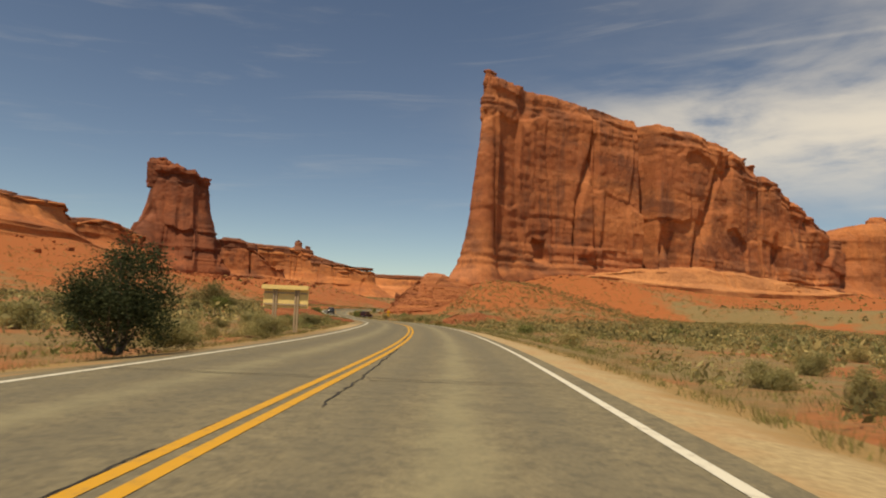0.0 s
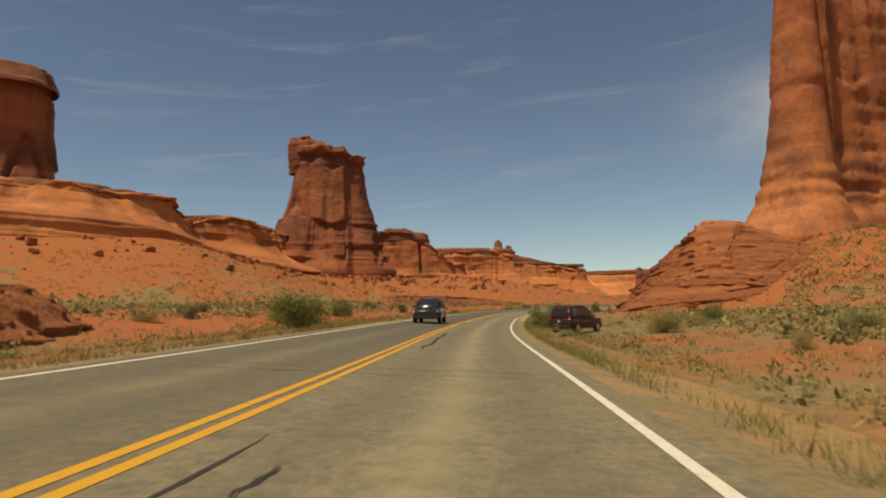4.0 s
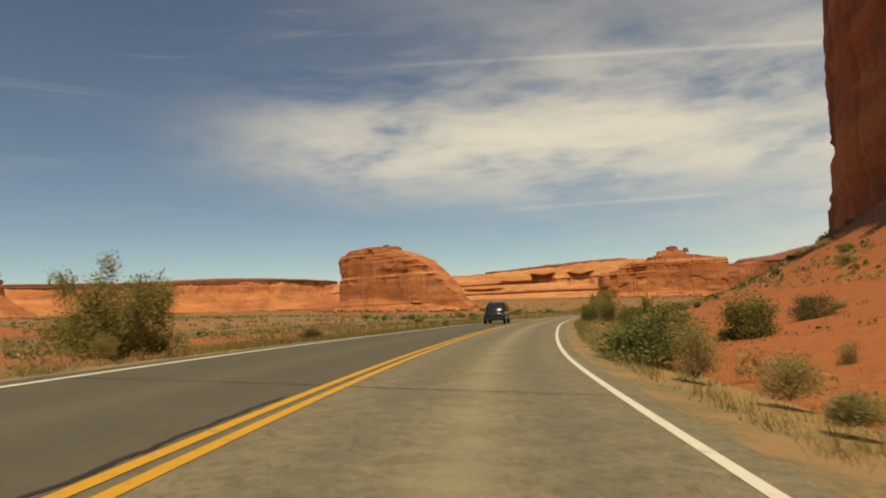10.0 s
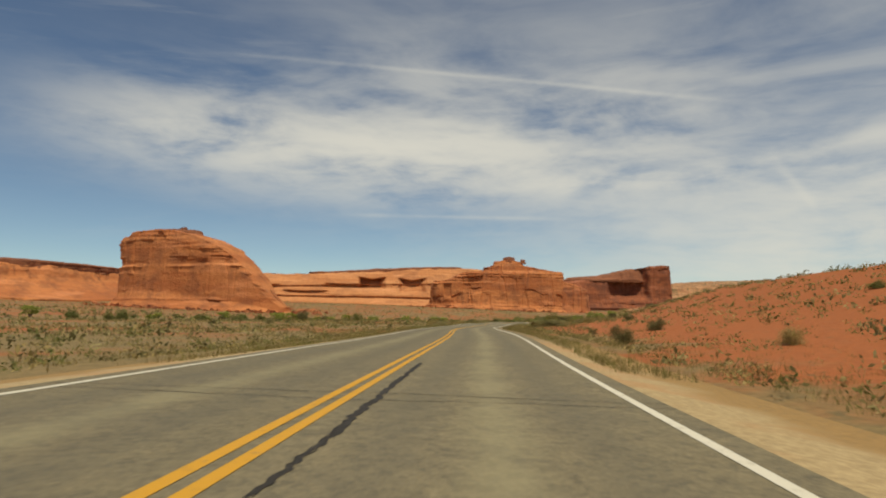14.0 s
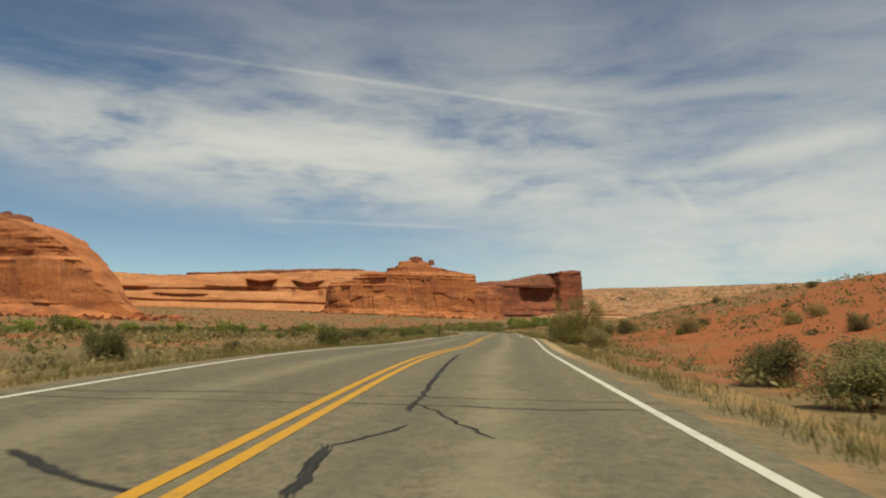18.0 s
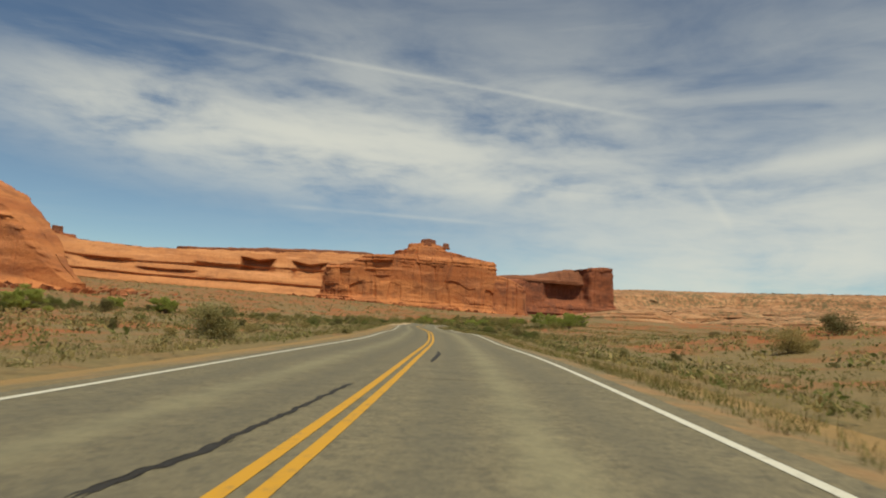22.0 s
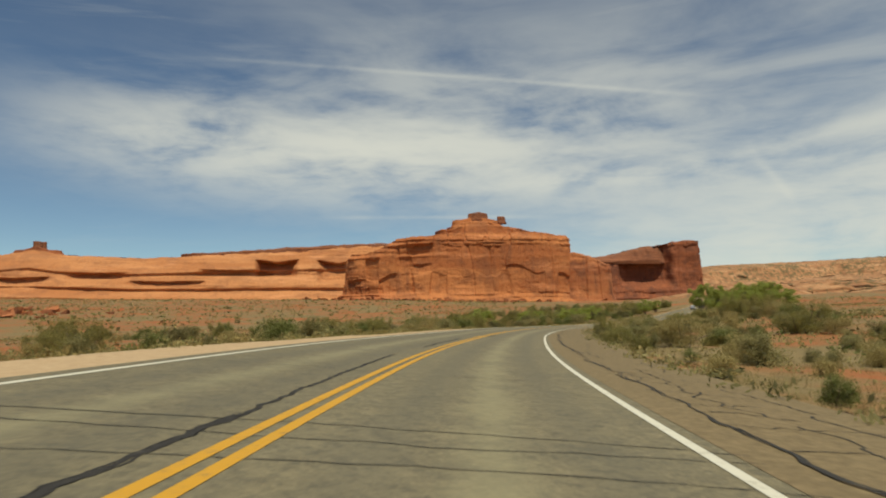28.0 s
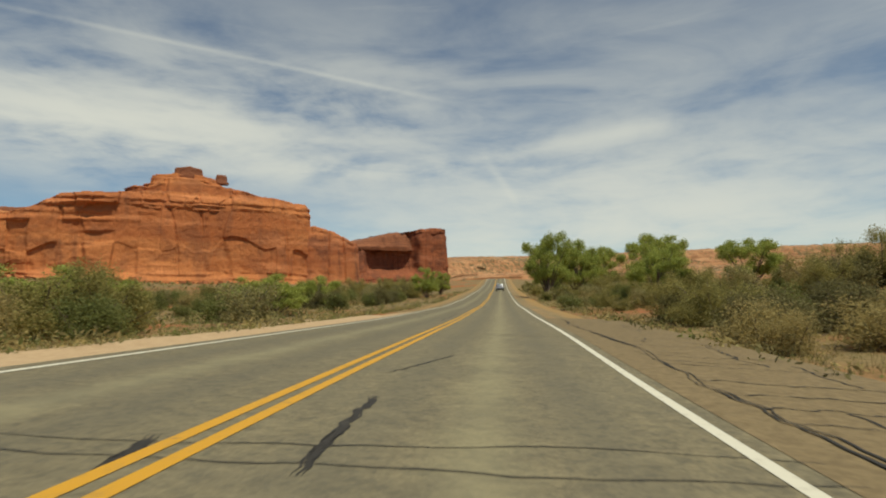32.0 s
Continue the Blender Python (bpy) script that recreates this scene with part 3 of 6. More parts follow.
    body = smooth(0.02, 0.15, hf)
    lay = 0.08 + 0.8 * smooth(0.26, 0.08, hf) + 0.9 * smooth(0.76, 0.9, hf) + banding * smooth(0.12, 0.45, mask)
    push = n1 * flute * 2.0 + (fl * flute * 0.8 - joints * smooth(0.935, 1.0, cr) * flute * 2.2) * body + ledge * lay * (0.8 * b1 + 0.5 * b2) + blocks * joint * lay * 0.7 * body + fi * 0.3 * flute
    push = push + cap * ledge * (smooth(0.93, 0.95, hf) - 0.9 * smooth(0.84, 0.9, hf) * smooth(0.95, 0.93, hf)) * (0.6 + fl)
    if slabs:
        # tall slabs parted by upright joints, each set back or proud
        g = run / (9 * slabs) + 0.5 * rough3(PX / 30 + seed, PY / 30, Z / 45, 2)
        i = np.floor(g).astype(np.int64)
        f = smooth(0.0, 0.12, g - i)
        tier = np.floor(hf * 2.3 + 0.4 * rough3(PX / 20, PY / 20, seed, 2)).astype(np.int64)
        one, two = (hashed(q_, tier + 3, np.full_like(q_, 9 + int(seed))) for q_ in (i - 1, i))
        push = push + slabs * (one + (two - one) * f - 0.5) * 2 * body
    if rubble:
        push = push + rubble * (np.abs(rough3(PX / 2.4 + seed, PY / 2.4, q / 1.2, 3)) * 2 - 0.7) + rubble * 0.5 * rough3(PX / 0.8 + seed, PY / 0.8, Z / 0.5, 2)
    for dx, dy, dz, across_, tall, deep in dents:
        away = np.hypot(PX - dx, PY - dy) / across_
        push = push - deep * smooth(1.15, 0.7, away + 0.25 * rough3(PX / (0.6 * across_), PY / (0.6 * across_), Z / tall, 2)) * smooth(-1.0, -0.5, (Z - dz) / tall) * smooth(1.0, 0.86, (Z - dz) / tall - 0.35 * (away - 0.5))
    reach = np.maximum(reach + push, 0.35 * W_)
    X, Y = x[:, None] + ox[:, None] * reach, y[:, None] + oy[:, None] * reach
    Z = Z + smooth(0.8, 1, hf) * ledge * 0.9 * np.floor(2.5 * rough3(X / 9, Y / 9, seed + 4, 3) + 0.5) / 2.5
    # the top closes in rings over the crest
    TX_ = x[:, None] + ox[:, None] * reach[:, -1:] * rings
    TY_ = y[:, None] + oy[:, None] * reach[:, -1:] * rings
    TZ_ = Z[:, -1:] + (1 - rings) * 0.05 * w[:, None] + 0.5 * rough3(TX_ / 7, TY_ / 7, seed, 2) * (1 - rings)
    verts = np.stack([np.concatenate([a, b], 1) for a, b in ((X, TX_), (Y, TY_), (Z, TZ_))], -1)
    rows, cols = verts.shape[:2]
    verts = np.transpose(verts, (1, 0, 2)).reshape(-1, 3)
    return sheet(name, verts, grid_faces(cols, rows, closed=True), [mat], parent=parent)


def part_ridge(owner, name, line, **how):
    """A smaller rock mass that belongs to a larger one."""
    return ridge(name, line, parent=owner, **how)


def along(line, a, b, n, grow=0.0, lift=0.0):
    """Stations of a stretch of a crest, widened and lifted."""
    pts = np.array([p[:4] for p in line], float)
    seg = np.concatenate([[0], np.cumsum(np.hypot(*np.diff(pts[:, :2], axis=0).T))]) 
    seg = seg / seg[-1]
    return [(np.interp(f, seg, pts[:, 0]), np.interp(f, seg, pts[:, 1]), np.interp(f, seg, pts[:, 2]) + grow, np.interp(f, seg, pts[:, 3]) + lift) for f in np.linspace(a, b, n)]


# ---- ground ----
def spread(lo, hi, step, far, grow=1.18):
    inner = list(np.arange(lo, hi + step, step))
    s, a, b = step, [], []
    while lo - sum(a) > -far or hi + sum(b) < far:
        s = s * grow
        a.append(s), b.append(s)
    left = lo - np.cumsum(a)
    right = inner[-1] + np.cumsum(b)
    return np.array(list(left[::-1]) + inner + list(right))


gx, gy = spread(-130, 660, 4.0, 4300), spread(-50, 880, 4.0, 4300)
GX, GY = np.meshgrid(gx, gy, indexing="ij")
dist, at = road_near(GX, GY)
GZ = ground_z(GX, GY)
under = np.abs(dist) < 7.5
GZ = np.where(under, GZ - 0.5 * smooth(7.5, 5.5, np.abs(dist)) - 0.15, GZ)
ground = sheet("ground", np.stack([GX, GY, GZ], -1).reshape(-1, 3), grid_faces(len(gx), len(gy))[:, ::-1], [SOIL])
note = ground.data.attributes.new("verge", "FLOAT", "POINT")
note.data.foreach_set("value", smooth(26, 6, np.abs(dist)).ravel().astype(np.float32))
note = ground.data.attributes.new("slope_red", "FLOAT", "POINT")
run_g = RS[at] - RS[60]
near_rock = np.maximum(smooth(95, 40, toward(GX, GY, TOWER)), 0.95 * smooth(140, 60, toward(GX, GY, LEFT_HILL)))
bank_red = (dist > 0) * smooth(7, 12, dist) * smooth(110, 70, dist) * smooth(340, 380, run_g) * smooth(735, 640, run_g)
left_red = (dist < 0) * smooth(6, 9, -dist) * smooth(60, 30, -dist) * smooth(140, 170, run_g) * smooth(345, 320, run_g)
note.data.foreach_set("value", np.maximum(np.maximum(near_rock, 1.3 * left_red), 1.4 * bank_red).ravel().astype(np.float32))
tagged(ground, "red desert soil with tan grassy patches", "ground", kind="structure")


def road_strip(name, lo, hi, mat, lift, s0=None, s1=None, step=1.5, across=2, drop=None):
    ss = np.arange(RS[0] if s0 is None else s0, RS[-1] if s1 is None else s1, step)
    ds = np.linspace(lo, hi, across)
    rows = [road_point(ss, np.full(len(ss), d), lift if drop is None else lift + drop(d)) for d in ds]
    v = np.stack(rows, 1).reshape(-1, 3)
    ob = sheet(name, v, grid_faces(len(ss), across)[:, ::-1], [mat])
    note = ob.data.attributes.new("across", "FLOAT", "POINT")
    note.data.foreach_set("value", np.tile(ds, len(ss)).astype(np.float32))
    return ob


road = tagged(road_strip("road", -4.0, 4.0, ASPHALT, 0.0, across=17), "worn grey two-lane asphalt road with sealed cracks", "road", kind="structure")
# where the left lane is mixed darker: about 110 to 430 m along
note = road.data.attributes.new("dark_stretch", "FLOAT", "POINT")
run_s = np.repeat(np.arange(RS[0], RS[-1], 1.5), 17) - RS[60]
note.data.foreach_set("value", (smooth(110, 190, run_s) * smooth(430, 390, run_s)).astype(np.float32))
for lo, hi in ((3.95, 6.6), (-6.6, -3.95)):
    edge_ = tagged(road_strip("shoulder", lo, hi, GRAVEL, -0.02, across=6, drop=lambda d: -0.11 * max(abs(d) - 4.1, 0)), "sandy gravel road shoulder", "road shoulder", kind="structure")
    run_e = np.repeat(np.arange(RS[0], RS[-1], 1.5), 6) - RS[60]
    sandy = np.zeros(len(run_e))
    for a, b in (((-120, 88), (205, 330), (468, 505), (628, 668)) if lo > 0 else ((40, 60), (170, 330), (400, 520), (570, 605), (640, 730))):
        sandy = np.maximum(sandy, smooth(a - 8, a + 8, run_e) * smooth(b + 8, b - 8, run_e))
    note = edge_.data.attributes.new("sandy", "FLOAT", "POINT")
    note.data.foreach_set("value", sandy.astype(np.float32))
for d in (-0.115, 0.115):
    tagged(road_strip("yellow_line", d - 0.06, d + 0.06, YELLOW, 0.005), "faded double yellow centre line", "road marking", kind="structure")
for d in (-3.62, 3.62):
    tagged(road_strip("white_line", d - 0.06, d + 0.06, WHITE, 0.005), "white painted road edge line", "road marking", kind="structure")

# ---- rocks ----
tower = tagged(ridge("sandstone_tower", TOWER, cells=(560, 150), skirt=3, skirt_h=0.10, batter=0.04, flute=1.6, ledge=0.95, blocks=1.1, lean=(18, -0.55, -0.83, 1.6), sink=22, cap=1.2, banding=0.4, slabs=1.9, dents=[(118, 342, 62, 5, 62, 9), (56, 318, 32, 5, 6, 4), (84, 333, 55, 3, 40, 3)]), "tall red sandstone fin with sheer streaked walls", "rock formation")
for spire, seed in (([(196, 400, 3.2, 104), (198, 401, 2.6, 106)], 61), ([(203, 403, 2.4, 101), (205, 403.5, 2.0, 102)], 62), ([(110, 361, 3, 113), (112, 362, 2.5, 114)], 63), ([(26, 303, 1.8, 117.5), (28, 304.5, 2.4, 116.5)], 64)):
    part_ridge(tower, "spire", spire, cells=(40, 40), seed=seed, base=spire[0][3] - 16, ledge=0.8, flute=0.4, sink=4, layer=2.5, skirt=1, batter=0.1)
part_ridge(tower, "bench", [(40, 326, 9, 16, 4), (60, 336, 15, 19, 4), (94, 353, 26, 26, 4), (137, 372, 34, 30, 4), (180, 392, 32, 28, 4), (234, 412, 26, 24, 4), (262, 424, 18, 22, 4)], cells=(420, 44), seed=66, mat=PALE, ledge=1.5, blocks=1.4, flute=1.0, batter=0.08, skirt=4, sink=14, layer=5, cap=0.6)
OUTCROP = [(-1, 250, 6, 6.4), (1.6, 262, 9.5, 12.6), (3.7, 276, 11, 16.2), (3.7, 288, 9, 14.8)]
outcrop = tagged(ridge("sandstone_outcrop", OUTCROP, cells=(360, 170), seed=41, mat=LEDGED, ledge=0.6, flute=0.7, sink=8.0, rubble=0.75, dip=0.22, layer=2.2, blocks=0.45, cap=0.0, profile=[(0, 1.8), (0.06, 1.7), (0.12, 1.59), (0.16, 1.52), (0.19, 1.52), (0.3, 1.35), (0.33, 1.28), (0.36, 1.27), (0.55, 0.99), (0.8, 0.58), (1, 0.25)]), "broken red rock slope with undercut ledges beside the road", "rock outcrop")
part_ridge(outcrop, "boulder", [(-11.6, 270.5, 0.6, 7.6), (-10.8, 271, 0.9, 7.1)], cells=(30, 20), seed=69, base=3.4, sink=1, ledge=0.2, flute=0.15, blocks=0.2, layer=0.8, skirt=0.3, round_top=0.4)
part_ridge(outcrop, "talus", [(-5, 248, 8, 3.4), (-4, 262, 10, 5.0), (-1, 277, 9.5, 5.8), (2.5, 290, 8, 5)], cells=(300, 80), seed=68, mat=LEDGED, sink=4, ledge=0.4, flute=0.7, rubble=0.55, layer=1.3, blocks=0.5, dip=0.2, cap=0, profile=[(0, 1.2), (0.2, 1.08), (0.5, 0.85), (0.8, 0.55), (1, 0.2)])
rg = np.random.default_rng(8)
for k in range(16):
    bx, by, _, bt = along(OUTCROP, (k + 0.5) / 16, 1, 2)[0]
    r = rg.uniform(0.5, 1.5)
    bx, by = bx + rg.uniform(-2.5, 2.5), by + rg.uniform(-2, 2)
    part_ridge(outcrop, "boulder", [(bx - r * 0.3, by, r, bt + r * 0.7), (bx + r * 0.5, by + r * 0.4, r * 0.8, bt + r * 0.5)], cells=(24, 14), seed=70 + k, base=bt - r, sink=0.6, ledge=0.15, flute=0.15, blocks=0.2, layer=0.9, skirt=0.2, round_top=0.55)
for line, seed in (([(3, 116, 1.5, 0.6), (7, 122, 2.5, 1.6), (11, 133, 3, 2.2), (15, 146, 3, 2.2), (18, 158, 2, 1.6)], 43), ([(-21, 126, 1.5, 0.9), (-25, 138, 2, 1.6), (-31, 149, 2, 1.8), (-37, 157, 2, 1.5)], 44), ([(-62, 262, 2, 2.0), (-61, 284, 3, 2.8), (-55, 306, 3, 2.6), (-46, 326, 2, 1.8)], 45), ([(-11, 83, 1.2, 0.35), (-15, 93, 1.6, 0.7), (-21, 103, 1.8, 0.8), (-28, 112, 1.6, 0.6)], 46), ([(9.6, 329.2, 0.8, 1.0), (11, 330, 1.1, 1.5), (12.4, 330.6, 0.7, 1.1)], 47)):
    gl = [(x, y, w, h + float(ground_z(np.array([x]), np.array([y]))[0])) for x, y, w, h in line]
    shelf = tagged(ridge("rock_ledge", gl, cells=(260, 40), seed=seed, mat=LEDGED, ledge=0.3, flute=0.3, sink=0.8, cap=0.0, layer=0.7, blocks=0.4, rubble=0.42, joints=0.3, profile=[(0, 1.6), (0.25, 1.3), (0.5, 1.12), (0.75, 0.8), (1, 0.35)]), "low broken ledge of dark red rock", "rock ledge", group="rock ledges")
    for k in range(9):
        bx, by, bw, bt = along(gl, rg.random(), 1, 2)[0]
        r = rg.uniform(0.25, 0.6)
        bx, by = bx + rg.uniform(-1.1, 1.1) * bw, by + rg.uniform(-1.1, 1.1) * bw
        bz = float(ground_z(np.array([bx]), np.array([by]))[0])
        part_ridge(shelf, "boulder", [(bx, by, r, bz + 1.1 * r), (bx + r * 0.6, by + r * 0.3, r * 0.8, bz + 0.8 * r)], cells=(20, 12), seed=110 + k, base=bz - 0.2, sink=0.3, ledge=0.1, flute=0.1, blocks=0.15, layer=0.5, skirt=0.1, round_top=0.5)
FIN = [(262, 432, 12, 60), (290, 440, 16, 70), (320, 450, 18, 76), (360, 462, 18, 70), (420, 480, 16, 60)]
fin = tagged(ridge("sandstone_fin", FIN, cells=(200, 50), seed=3, mat=SMOOTH, round_top=0.4), "lower rounded red sandstone fin beside the tower", "rock formation")
part_ridge(fin, "spire", [(318, 448, 6, 80), (326, 451, 5, 78)], cells=(30, 24), seed=4, base=62, ledge=0.8, layer=3, skirt=2)
sheep = tagged(ridge("sandstone_pillar", SHEEP, cells=(240, 130), seed=9, slabs=1.9, mat=VARNISHED, ledge=1.1, flute=1.3, blocks=1.0, layer=6, cap=0.6, sink=14, lean=(3, 0), profile=[(0, 3.2), (0.1, 2.9), (0.22, 2.5), (0.36, 2.0), (0.5, 1.55), (0.64, 1.2), (0.78, 1.0), (0.86, 0.93), (0.9, 0.84), (0.95, 1.05), (1, 0.95)]), "squat red sandstone pillar with an overhanging head", "rock formation")
part_ridge(sheep, "head", [(-198, 465, 5.5, 101), (-193, 467.5, 6.5, 102.5), (-187, 471, 5, 98)], cells=(90, 36), seed=10, base=81, mat=VARNISHED, ledge=0.9, layer=4, sink=1, skirt=0, batter=-0.08, round_top=0.3)
PILLAR = [(-292, 309, 14, 101), (-274, 326, 13, 103), (-260, 341, 12, 103)]
pillar = tagged(ridge("sandstone_pillar", PILLAR, cells=(160, 90), seed=12, slabs=1.3, mat=VARNISHED, layer=6, sink=20, profile=[(0, 1.6), (0.4, 1.15), (0.6, 1.0), (0.85, 0.97), (0.92, 1.08), (1, 1.0)]), "dark red sandstone pillar on a slope", "rock formation")
part_ridge(pillar, "cap", along(PILLAR, 0.3, 0.95, 3, 0.5, 2.5), cells=(60, 16), seed=13, base=97, ledge=0.6, layer=2.5, sink=1, skirt=0, mat=CAPROCK)
HILL_TOP = [(-350, 300, 24, 46), (-275, 318, 22, 50), (-250, 334, 18, 53), (-232, 345, 13, 53), (-223, 355, 11, 51), (-219, 376, 8, 53), (-216, 389, 7, 43), (-212, 412, 9, 49), (-207, 431, 9, 47), (-204, 446, 9, 43)]
hill = tagged(ridge("sandstone_ridge", HILL_TOP, cells=(300, 70), seed=15, batter=0.5, skirt=16, skirt_h=0.5, mat=SMOOTH, layer=5, ledge=2.2, blocks=1.5, sink=14), "low smooth red sandstone ridge", "rock formation")
for a, b, k in ((0.42, 0.56, 1), (0.6, 0.7, 2), (0.74, 0.97, 3)):
    part_ridge(hill, "ledge", along(HILL_TOP, a, b, 4, -3, 1.5), cells=(90, 14), seed=15 + k, base=44, sink=2, ledge=0.8, layer=2.5, skirt=0, mat=CAPROCK)
STUB = [(-150, 488, 7, 46), (-140, 493, 9, 46), (-126, 499, 8, 35), (-117, 503, 6, 27)]
stub = tagged(ridge("sandstone_ridge", STUB, cells=(160, 50), seed=18, ledge=1.6, layer=5, sink=14, skirt=4), "low red sandstone ridge beside the pillar", "rock formation")
part_ridge(stub, "cap", along(STUB, 0.05, 0.4, 3, -1.5, 2), cells=(60, 12), seed=19, base=41, sink=2, ledge=0.7, layer=2, skirt=0, mat=CAPROCK)
MESA = [(-620, 1230, 60, 105), (-430, 1260, 60, 108), (-338, 1275, 50, 109), (-270, 1300, 40, 108), (-198, 1310, 36, 88), (-130, 1318, 26, 72)]
mesa = tagged(ridge("mesa", MESA, cells=(420, 60), seed=21, ledge=3.5, skirt=40, skirt_h=0.6, mat=SMOOTH, layer=13, blocks=2.5, cap=1.2), "long flat-topped red mesa far across the valley", "mesa")
part_ridge(mesa, "knob", [(-259, 1285, 3.5, 125), (-255, 1286, 4.5, 128), (-250, 1287, 3, 124)], cells=(40, 30), seed=22, base=106, sink=2, ledge=1, layer=4, skirt=8, skirt_h=0.5, mat=CAPROCK)
part_ridge(mesa, "knob", [(-238, 1290, 2.5, 117), (-235, 1291, 3, 116)], cells=(24, 20), seed=23, base=104, sink=2, ledge=0.6, layer=3, skirt=6, skirt_h=0.5, mat=CAPROCK)
for a, b, k in ((0.0, 0.22, 1), (0.26, 0.5, 2), (0.55, 0.72, 3), (0.8, 0.99, 4)):
    part_ridge(mesa, "cap", along(MESA, a, b, 5, 1.5, 3), cells=(160, 14), seed=23 + k, base=None, foot=58, sink=0, ledge=1.2, flute=1, layer=2.5, blocks=0.9, skirt=0, batter=0, mat=CAPROCK)
BUTTE = [(392, 1392, 20, 108), (400, 1380, 26, 114), (418, 1350, 32, 116), (436, 1318, 33, 114), (452, 1290, 32, 106), (468, 1262, 29, 93), (482, 1238, 25, 73), (494, 1217, 19, 51), (503, 1201, 12, 29), (512, 1186, 7, 13)]
butte = tagged(ridge("butte", BUTTE, cells=(400, 90), seed=24, joints=0.2, banding=1.1, ledge=1.6, flute=1.3, mat=SMOOTH, layer=11, blocks=1.5, skirt=12, skirt_h=0.2, cap=0.0, batter=0.06), "rounded red sandstone butte sloping down at one end", "rock formation")
part_ridge(butte, "crown", along(BUTTE, 0.12, 0.36, 4, -17, 3), cells=(120, 14), seed=25, base=112, sink=4, ledge=1.2, layer=3, skirt=0, mat=CAPROCK)
part_ridge(butte, "knob", [(430, 1330, 3, 121), (433, 1325, 3.5, 122)], cells=(24, 14), seed=26, base=120, sink=2, ledge=0.6, layer=2, skirt=1, mat=CAPROCK)
WALL = [(861, 1263, 20, 64), (872, 1255, 28, 68), (886, 1244, 32, 78), (914, 1223, 32, 81), (922, 1217, 32, 83), (990, 1165, 32, 84), (1008, 1151, 28, 83), (1014, 1146, 22, 82)]
wall = tagged(ridge("cliff_wall", WALL, cells=(480, 100), seed=27, joints=0.4, slabs=1.8, ledge=1.4, flute=1.5, batter=0.05, skirt=10, skirt_h=0.15, mat=SMOOTH, layer=10, blocks=1.6, cap=0.4), "massive red sandstone wall with a stepped crown", "rock formation")
part_ridge(wall, "crown", [(930, 1211, 14, 89), (940, 1204, 22, 96), (960, 1189, 24, 96), (984, 1170, 20, 89), (1000, 1157, 13, 86)], cells=(200, 30), seed=28, base=74, sink=4, ledge=1.6, layer=5, skirt=4, mat=SMOOTH)
part_ridge(wall, "crown", [(940, 1203, 7, 100), (952, 1194, 11, 102), (968, 1182, 7, 99)], cells=(90, 16), seed=29, base=92, sink=4, ledge=1.2, layer=3, skirt=4, mat=SMOOTH)
part_ridge(wall, "knob", [(947, 1193, 4, 107), (953, 1189, 5, 108.5), (958, 1185, 3.5, 107)], cells=(36, 16), seed=28, base=100, sink=2, ledge=0.5, flute=0.8, round_top=0.55, layer=1.6, skirt=0, mat=CAPROCK)
part_ridge(wall, "knob", [(972, 1176, 2.5, 104), (975, 1174, 2, 104)], cells=(20, 12), seed=31, base=98, sink=2, ledge=0.35, flute=0.6, round_top=0.55, layer=1.3, skirt=1, mat=CAPROCK)
part_ridge(wall, "buttress", [(1032, 1130, 14, 64), (1046, 1120, 14, 60), (1060, 1111, 11, 52)], cells=(90, 50), seed=32, ledge=1, layer=8, sink=8, skirt=6)
PROW = [(1480, 1570, 40, 95), (1590, 1530, 60, 104), (1690, 1490, 60, 118), (1740, 1440, 52, 134), (1780, 1385, 40, 148), (1796, 1358, 26, 150)]
prow = tagged(ridge("cliff_wall", PROW, cells=(260, 70), seed=30, joints=0.3, ledge=2.5, flute=3, foot=6, mat=VARNISHED, layer=14, blocks=3, dents=[(1702, 1405, 95, 55, 48, 26)]), "red sandstone wall ending in a dark prow", "rock formation")
part_ridge(prow, "cap", along(PROW, 0.45, 0.75, 4, -8, 5), cells=(110, 14), seed=34, base=108, sink=6, ledge=2, layer=5, skirt=0, mat=CAPROCK)
BAND = [(430, 1830, 46, 76), (560, 1790, 46, 86), (640, 1757, 44, 93), (673, 1742, 40, 100), (705, 1728, 42, 93), (790, 1680, 46, 89), (880, 1636, 46, 95), (960, 1600, 48, 102), (1060, 1540, 48, 109), (1140, 1484, 44, 111), (1210, 1432, 34, 104)]
band = tagged(ridge("cliff_band", BAND, cells=(620, 90), seed=33, joints=0.0, mat=PALE, ledge=1.6, flute=2.2, layer=9, blocks=1.0, cap=0.4, sink=12, banding=0.9, profile=[(0, 2.1), (0.12, 1.8), (0.2, 1.62), (0.24, 1.7), (0.4, 1.5), (0.55, 1.28), (0.6, 1.34), (0.75, 1.08), (0.9, 0.86), (1, 0.55)], dents=[(931, 1563, 72, 27, 13, 24), (880, 1588, 66, 48, 5, 9), (800, 1622, 50, 44, 5, 8), (1006, 1520, 66, 30, 18, 16), (730, 1672, 62, 40, 5, 8), (640, 1710, 55, 40, 6, 9)]), "long pale orange cliff band with smooth domes and alcoves", "cliff")
for a, b, k in ((0.53, 0.68, 1), (0.68, 0.79, 2), (0.81, 0.86, 3)):
    part_ridge(band, "cap", along(BAND, a, b, 6, -18, 4), cells=(150, 14), seed=80 + k, foot=62, sink=0, ledge=1.2, flute=0.8, layer=2.2, blocks=0.8, skirt=0, batter=0, mat=CAPROCK)
part_ridge(band, "knob", [(660, 1748, 16, 101), (673, 1742, 20, 106), (686, 1736, 14, 101)], cells=(60, 24), seed=85, base=86, sink=4, ledge=1.2, layer=4, skirt=10, skirt_h=0.7, mat=ROCK)
